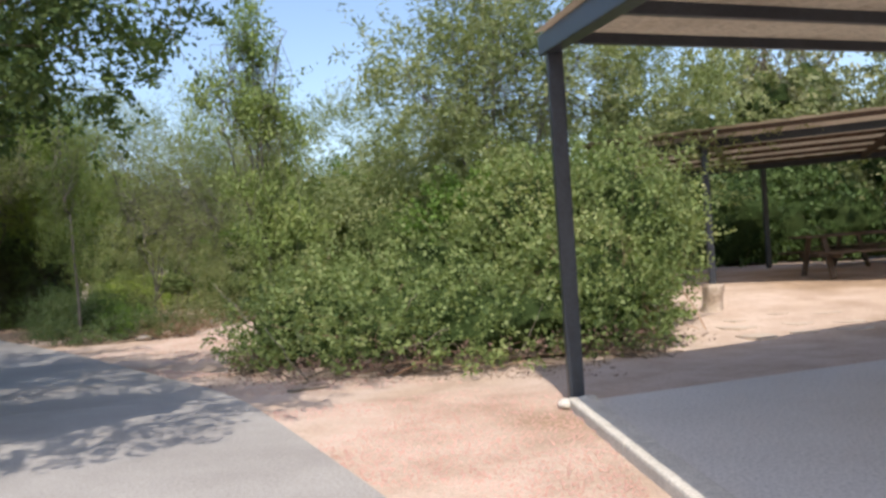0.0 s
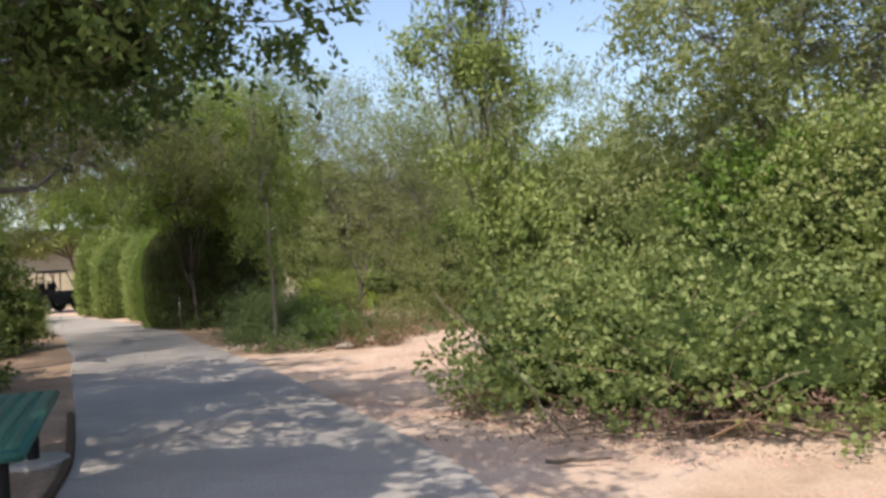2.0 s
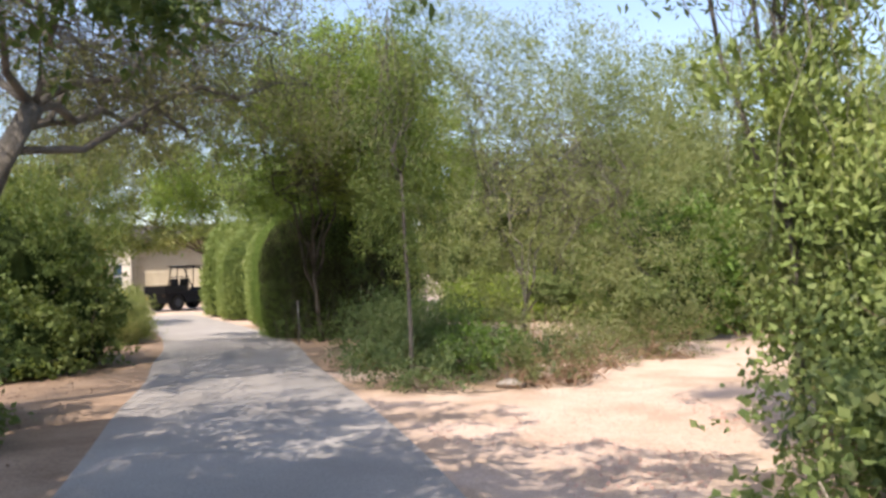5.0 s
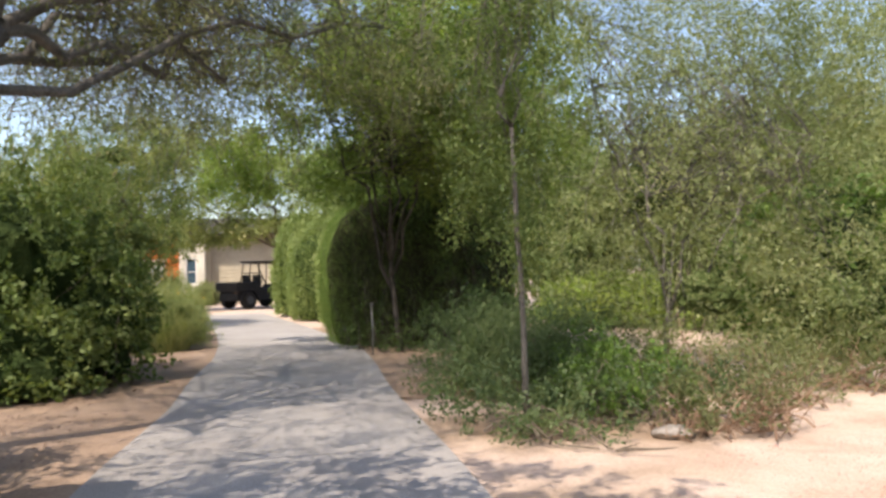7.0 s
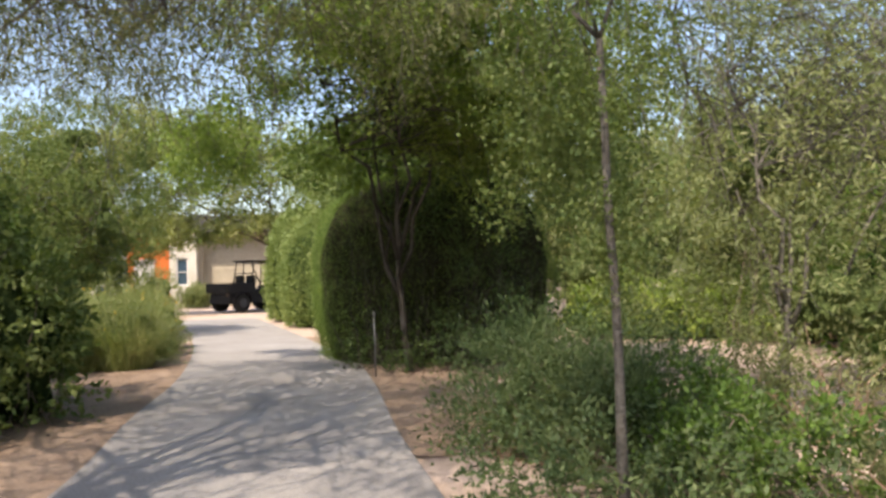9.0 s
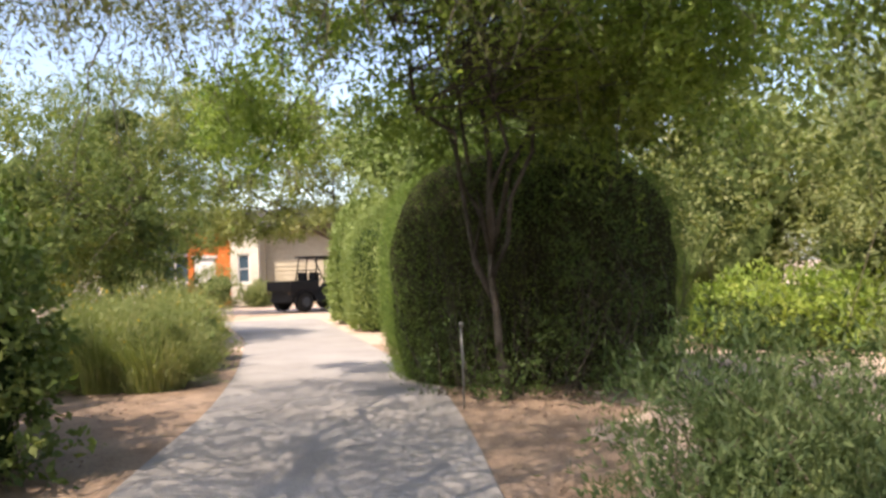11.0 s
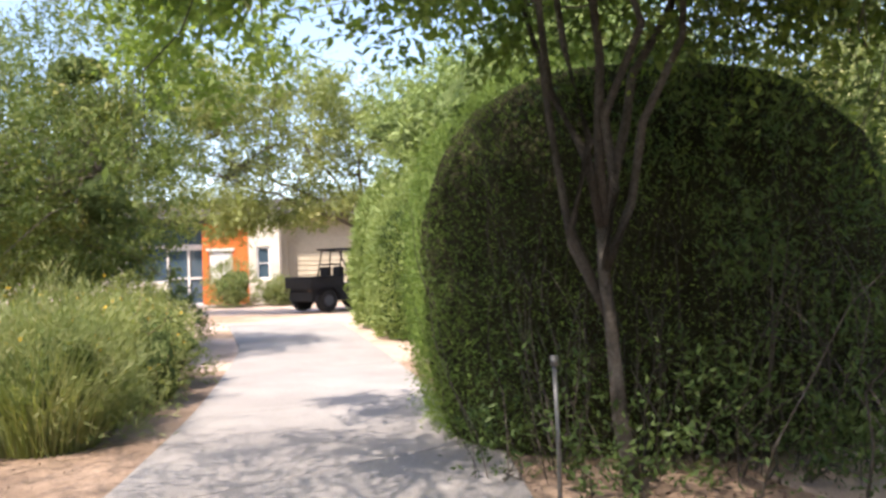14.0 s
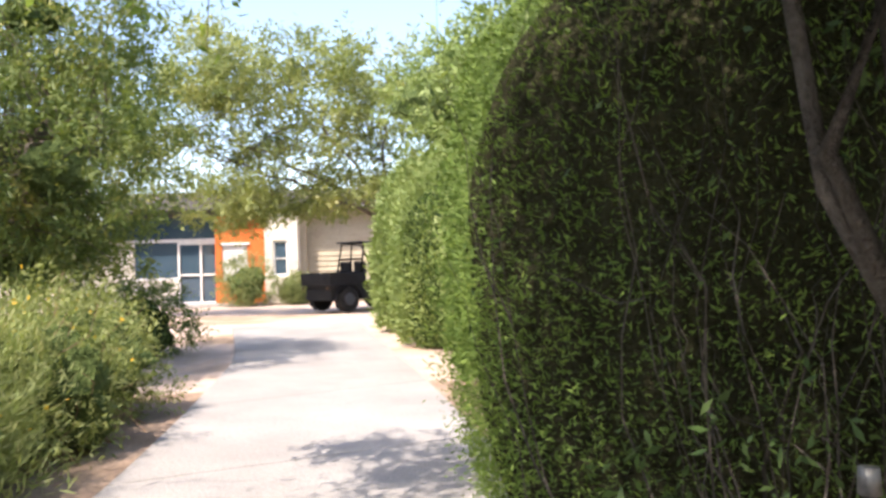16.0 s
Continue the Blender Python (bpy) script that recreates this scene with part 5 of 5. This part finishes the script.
def build_house():
    top = thing("house", "single-storey building with orange, cream and tan sided walls", "house", FACADE, FACE_TURN)

    def wall(name, lo, hi, mat, label=""):
        bm = bmesh.new()
        box(bm, lo, hi)
        return part(name, bm, mat, top, label)
    # orange front with a covered panel
    wall("wall", (-8.3, 0, 0), (-8.05, 0.2, 3.2), ORANGE, "orange stucco wall")
    wall("wall", (-8.05, 0, 0), (-7.12, 0.2, 0.85), ORANGE, "orange stucco wall")
    wall("wall", (-8.05, 0, 2.14), (-7.12, 0.2, 3.2), ORANGE, "orange stucco wall")
    wall("wall", (-7.12, 0, 0), (-6.42, 0.2, 3.2), ORANGE, "orange stucco wall")
    w = wall("window", (-8.04, 0.06, 0.86), (-7.13, 0.1, 2.13), WHITE, "white shuttered window")
    for k in range(9):
        bm = bmesh.new()
        box(bm, (-8.0, 0.045, 0.92 + 0.13 * k), (-7.17, 0.058, 1.03 + 0.13 * k))
        part("slat", bm, WHITE, w)
    bm = bmesh.new()
    box(bm, (-8.13, -0.06, 2.14), (-7.04, 0.1, 2.22))
    part("window_sill", bm, WHITE, w)
    # cream bay with a narrow window
    wall("wall", (-6.42, -0.35, 0), (-6.12, 0.2, 3.3), CREAM, "cream stucco bay")
    wall("wall", (-5.6, -0.35, 0), (-5.23, 0.2, 3.3), CREAM, "cream stucco bay")
    wall("wall", (-6.12, -0.35, 0), (-5.6, 0.2, 0.98), CREAM, "cream stucco bay")
    wall("wall", (-6.12, -0.35, 2.25), (-5.6, 0.2, 3.3), CREAM, "cream stucco bay")
    w = wall("window", (-6.1, -0.24, 1.0), (-5.62, -0.22, 2.23), GLASS, "narrow blue-grey window")
    bm = bmesh.new()
    for lo, hi in (((-6.12, -0.3, 0.98), (-6.06, -0.2, 2.25)), ((-5.66, -0.3, 0.98), (-5.6, -0.2, 2.25)), ((-6.06, -0.3, 0.98), (-5.66, -0.2, 1.05)), ((-6.06, -0.3, 2.18), (-5.66, -0.2, 2.25)), ((-6.06, -0.28, 1.58), (-5.66, -0.21, 1.62))):
        box(bm, lo, hi)
    part("frame", bm, WHITE, w)
    # sided wing, its boards lapped
    wall("wall", (-5.23, 0.5, 0), (4.5, 0.7, 3.4), SIDING, "tan lap siding")
    wall("wall", (-5.23, 0.2, 0), (-5.0, 0.5, 3.4), SIDING)
    for k in range(17):
        bm = bmesh.new()
        z = 0.15 + 0.19 * k
        m = Matrix.Rotation(radians(-10), 4, "X")
        box(bm, (-4.99, -0.03, 0), (4.4, 0.0, 0.2), Matrix.Translation((0, 0.475, z)) @ m)
        part("siding_board", bm, SIDING, top)
    # glazed entrance
    door = wall("door", (-9.78, 0.5, 0.05), (-8.3, 0.53, 2.35), GLASS, "glazed entrance with white frame")
    bm = bmesh.new()
    for x in (-9.8, -8.98, -8.36):
        box(bm, (x, 0.42, 0.0), (x + 0.07, 0.56, 2.4))
    for z in (0.02, 1.05, 2.2):
        box(bm, (-9.79, 0.43, z), (-8.3, 0.55, z + (0.07 if z < 2 else 0.22)))
    part("frame", bm, WHITE, door)
    w = wall("window", (-11.4, 0.5, 1.0), (-9.8, 0.53, 2.3), GLASS, "side light")
    bm = bmesh.new()
    box(bm, (-11.4, 0.44, 0.92), (-9.8, 0.56, 1.0))
    box(bm, (-11.4, 0.44, 2.3), (-9.8, 0.56, 2.42))
    part("frame", bm, WHITE, w)
    wall("wall", (-14, 0.45, 0), (-9.8, 0.6, 0.92), CREAM)
    wall("wall", (-14, 0.45, 2.42), (-8.3, 0.6, 3.2), GLASS, "high dark glazing")
    wall("wall", (-14, 0.45, 0.92), (-11.4, 0.6, 2.42), CREAM)
    wall("wall", (-14, 6, 0), (4.5, 6.2, 3.3), CREAM)
    wall("wall", (-14, 0.6, 0), (-13.8, 6, 3.3), CREAM)
    wall("wall", (4.3, 0.7, 0), (4.5, 6, 3.3), CREAM)
    bm = bmesh.new()
    for a, b in (((-14.4, -0.42, 3.42), (-14.4, 3.2, 4.4)), ((-14.4, 6.8, 3.42), (-14.4, 3.2, 4.4))):
        q = [bm.verts.new((a[0], a[1], a[2])), bm.verts.new((5, a[1], a[2])), bm.verts.new((5, b[1], b[2])), bm.verts.new((b[0], b[1], b[2]))]
        bm.faces.new(q)
    bmesh.ops.solidify(bm, geom=bm.faces[:], thickness=0.12)
    part("roof", bm, ROOFING, top, "low grey shingled roof")
    bm = bmesh.new()
    box(bm, (-11.5, -1.6, -0.08), (-6.5, 0.4, 0.03))
    tagged(part("doorstep_slab", bm, CONCRETE), "pale concrete apron at the entrance", "floor", kind="structure").matrix_world = pose(*FACADE, 0, 0, FACE_TURN)
    base = pose(*FACADE, 0, 0, FACE_TURN)
    for i, (x, y, r, h) in enumerate(((-6.75, -1.7, 1.1, 1.75), (-5.05, -1.5, 0.65, 1.0))):
        w = base @ Vector((x, y, 0))
        bush("shrub", "rounded olive-green shrub against the building", "bush", [(w.x, w.y, h * 0.42, r, r, h * 0.58)], 8500, 0.1, LEAF_FEATHER, 120 + i, 0.25, 18, 0.12, 0.3, 0.16, 30, 0.6, 0.4, 0.5, group="shrubs at the building")


build_house()


# ---- utility vehicle ----
def build_utv():
    top = thing("utility_vehicle", "black side-by-side utility vehicle with cargo bed, parked", "vehicle", (-28.6, 37.3, 0), -10)
    # local: y is forward

    bm = bmesh.new()
    box(bm, (-0.62, -1.45, 0.32), (0.62, 1.3, 0.64), None, 0.03)
    box(bm, (-0.6, 0.75, 0.6), (0.6, 1.45, 0.98), None, 0.08)
    box(bm, (-0.66, -1.4, 0.45), (0.66, -0.3, 0.74), None, 0.03)
    box(bm, (-0.66, -0.4, 0.6), (0.66, 0.8, 0.86), None, 0.04)
    body = part("body", bm, BLACK, top)
    bm = bmesh.new()
    for lo, hi in (((-0.72, -1.55, 0.72), (0.72, -0.35, 0.77)), ((-0.72, -1.55, 0.77), (-0.68, -0.35, 1.08)), ((0.68, -1.55, 0.77), (0.72, -0.35, 1.08)), ((-0.68, -0.39, 0.77), (0.68, -0.35, 1.1))):
        box(bm, lo, hi, None, 0.01)
    bed = part("cargo_bed", bm, BLACK, top)
    bm = bmesh.new()
    box(bm, (-0.68, -1.56, 0.77), (0.68, -1.52, 1.06), None, 0.01)
    box(bm, (-0.5, -1.575, 0.85), (0.5, -1.56, 0.98), None, 0.005)
    part("tailgate", bm, BLACK, bed)
    for x in (-0.6, 0.6):
        bm = bmesh.new()
        box(bm, (x - 0.05, -1.57, 0.62), (x + 0.05, -1.54, 0.7))
        part("tail_light", bm, RUST_AND_SHADE, bed, "dull red tail light")
        bm = bmesh.new()
        tube(bm, [(x * 0.95, 0.95, 0.95), (x * 0.88, 0.45, 1.85), (x * 0.88, -0.25, 1.9), (x * 0.95, -0.4, 1.05)], [0.027] * 4, 8)
        tube(bm, [(x * 0.88, 0.1, 1.88), (x * 0.95, 0.0, 0.65)], [0.024] * 2, 8)
        part("roll_bar", bm, BLACK, top, smooth=True)
        bm = bmesh.new()
        box(bm, (x * 0.55 - 0.24, -0.3, 0.62), (x * 0.55 + 0.24, 0.2, 0.8), None, 0.05)
        box(bm, (x * 0.55 - 0.24, -0.32, 0.78), (x * 0.55 + 0.24, -0.2, 1.38), None, 0.05)
        part("seat", bm, BLACK, top)
    for y, z in ((0.45, 1.85), (-0.25, 1.9), (-0.33, 1.45)):
        bm = bmesh.new()
        tube(bm, [(-0.53, y, z), (0.53, y, z)], [0.024, 0.024], 8)
        part("crossbar", bm, BLACK, top, smooth=True)
    bm = bmesh.new()
    box(bm, (-0.6, -0.4, 1.9), (0.6, 0.6, 1.95), None, 0.02)
    part("roof", bm, BLACK, top)
    bm = bmesh.new()
    tube(bm, [(-0.3, 0.55, 1.05), (-0.3, 0.4, 1.15)], [0.015, 0.015], 8)
    for k in range(16):
        a, b = 2 * math.pi * k / 16, 2 * math.pi * (k + 1) / 16
        tube(bm, [(-0.3 + 0.16 * math.cos(a), 0.4 + 0.06 * math.sin(a), 1.15 + 0.15 * math.sin(a)), (-0.3 + 0.16 * math.cos(b), 0.4 + 0.06 * math.sin(b), 1.15 + 0.15 * math.sin(b))], [0.014, 0.014], 6)
    part("steering_wheel", bm, BLACK, top)
    for x in (-0.63, 0.63):
        for y in (-0.95, 0.98):
            bm = bmesh.new()
            w, r = 0.14, 0.35
            tube(bm, [(x - w, y, r), (x - w * 0.8, y, r), (x + w * 0.8, y, r), (x + w, y, r)], [r * 0.86, r, r, r * 0.86], 48)
            for i, v in enumerate(bm.verts):
                if (i % 48) // 2 % 2:
                    v.co.y, v.co.z = y + (v.co.y - y) * 0.94, r + (v.co.z - r) * 0.94
            tyre = part("wheel", bm, RUBBER, top)
            bm = bmesh.new()
            s = 1 if x > 0 else -1
            tube(bm, [(x + s * (w - 0.02), y, r), (x + s * (w + 0.012), y, r)], [0.19, 0.16], 20)
            part("rim", bm, STEEL, tyre)
            bm = bmesh.new()
            n = 9
            arc = [(y + 0.42 * math.cos(math.pi * k / n), r + 0.4 * math.sin(math.pi * k / n)) for k in range(n + 1)]
            for (y0, z0), (y1, z1) in zip(arc, arc[1:]):
                beam(bm, (x, y0, z0), (x, y1, z1), 0.28, 0.02)
            part("fender", bm, BLACK, body)


build_utv()


# ---- small things on the ground ----
def scatter(rng, n, area):
    """Points spread over quadrilaterals given as four corners."""
    out = []
    for quad, share in area:
        q = np.array(quad, float)
        k = int(n * share)
        u, v = rng.uniform(0, 1, (k, 1)), rng.uniform(0, 1, (k, 1))
        out.append(q[0] * (1 - u) * (1 - v) + q[1] * u * (1 - v) + q[2] * u * v + q[3] * (1 - u) * v)
    return np.concatenate(out)


def build_litter():
    rng = np.random.default_rng(501)
    area = [([(-3.2, 9.4), (1.6, 8.3), (1.6, 9.4), (-3.0, 10.6)], 0.2), ([(-9.0, 17.6), (-10.0, 18.0), (-13.4, 22.6), (-11.4, 21.6)], 0.22), ([(-12.6, 21.2), (-10.8, 21.4), (-10.6, 22.4), (-13.8, 23.2)], 0.16),
            ([(-9.2, 13.0), (-10.6, 12.6), (-14.0, 17.6), (-13.4, 18.4)], 0.2), ([(-14.0, 19.0), (-15.4, 19.0), (-18.2, 22.6), (-17.6, 23.2)], 0.14), ([(-6.6, 8.6), (-8.0, 9.0), (-9.2, 12.2), (-8.0, 11.6)], 0.08)]
    p = scatter(rng, 4500, area)
    q = np.concatenate([p, (ground_z(p[:, 0], p[:, 1]) - 0.015 + rng.uniform(0, 0.02, len(p)))[:, None]], 1)
    flat = rng.normal(size=(len(q), 3)) * np.array([1, 1, 0.12])
    top = thing("leaf_litter", "dry brown fallen leaves on the soil", "leaves", kind="stuff")
    quads("dead_leaf_cover", leaf_faces(rng, q, 0.032, 0.5, unit(flat), 0.15), LITTER, top)
    segs = []
    for x, y in scatter(rng, 160, area):
        a = rng.uniform(0, 6.28)
        l = rng.uniform(0.08, 0.35)
        e = np.array([x + l * math.cos(a), y + l * math.sin(a), -0.005])
        segs.append((wander(rng, (x, y, -0.01), e, 4, 0.012), rng.uniform(0.003, 0.007)))
    twig_mesh("twig_cover", segs, TWIG, top)
    top = thing("pebbles", "loose pink granite pebbles over the gravel", "gravel", kind="stuff")
    p = scatter(rng, 9000, [([(-1.8, 7.6), (-0.3, 4.4), (0.95, 4.4), (0.9, 8.4)], 0.6), ([(-4.6, 11.8), (-2.2, 8.6), (0.2, 8.6), (-2.8, 10.4)], 0.15), ([(-6.8, 14.6), (-3.6, 11.6), (-3.4, 15.0), (-4.8, 17.4)], 0.25)])
    r = rng.uniform(0.004, 0.011, len(p))
    c = np.concatenate([p, np.full((len(p), 1), -0.028)], 1)
    a = rng.uniform(0, 6.28, len(p))
    cs, sn = np.cos(a), np.sin(a)
    z0 = np.zeros(len(p))
    t0, t1 = c + np.stack([cs, sn, z0], 1) * r[:, None], c + np.stack([-sn, cs, z0], 1) * r[:, None] * 0.8
    t2, t3 = c - np.stack([cs, sn, z0], 1) * r[:, None] * 0.9, c - np.stack([-sn, cs, z0], 1) * r[:, None]
    up = c + np.array([0, 0, 1.0]) * r[:, None] * 1.5
    v = np.stack([t0, t1, t2, t3, up], 1).reshape(-1, 3)
    b = np.arange(len(p))[:, None] * 5
    f = np.concatenate([b + np.array([i, (i + 1) % 4, 4]) for i in range(4)]).tolist()
    mesh = bpy.data.meshes.new("pebble_cover")
    mesh.from_pydata(v.tolist(), [], f)
    tagged(link("pebble_cover", mesh, PEBBLE, top), kind="stuff")


build_litter()


def build_vine_leaves():
    """Broad lobed leaves on the near face of the vine thicket, one by one."""
    rng = np.random.default_rng(77)
    top = bpy.data.objects["vine_thicket"]
    meshes = []
    for k in range(3):
        bm = bmesh.new()
        rim = []
        for i in range(11):
            a = 2 * math.pi * i / 11
            r = 0.5 + 0.12 * math.cos(5 * a + k * 0.3) + rng.uniform(-0.05, 0.05)
            rim.append(bm.verts.new((r * math.sin(a), 0.42 + r * math.cos(a) * 0.95, 0.1 * abs(math.sin(a)) - 0.12 * (r * math.cos(a)) ** 2)))
        mid = bm.verts.new((0, 0.36, -0.03))
        for i in range(11):
            bm.faces.new((mid, rim[i], rim[(i + 1) % 11]))
        mesh = bpy.data.meshes.new("leaf")
        bm.to_mesh(mesh)
        bm.free()
        mesh.materials.append(LEAF_BROAD)
        meshes.append(mesh)
    inv = Matrix.Translation(-top.location)
    for i in range(260):
        b = [(-1.9, 11.4, 0.3, 1.2, 1.5, 0.95), (0.0, 10.5, 0.3, 2.5, 1.4, 0.95), (-2.1, 13.2, 0.4, 1.1, 1.6, 1.0), (-1.9, 11.4, 0.3, 1.2, 1.5, 0.95)][i % 4]
        d = Vector((rng.normal(), rng.normal() - 0.7, abs(rng.normal()) * 0.8)).normalized()
        if i % 4 in (0, 2, 3):
            d = Vector((rng.normal() - 0.7, rng.normal() - 0.6, abs(rng.normal()) * 0.8)).normalized()
        p = Vector((b[0] + d.x * b[3] * 1.0, b[1] + d.y * b[4] * 1.0, b[2] + (0.05 + 0.95 * d.z) * b[5]))
        s = rng.uniform(0.045, 0.074)
        ob = new("leaf", meshes[i % 3])
        face = (d + Vector((rng.normal(), rng.normal(), rng.normal() + 0.5)) * 0.35).normalized()
        ob.parent = top
        ob.matrix_local = inv @ Matrix.Translation(p) @ face.to_track_quat("Z", "Y").to_matrix().to_4x4() @ pose(0, 0, 0, 0, 0, rng.uniform(0, 360)) @ Matrix.Diagonal((s, s, s, 1))


build_vine_leaves()
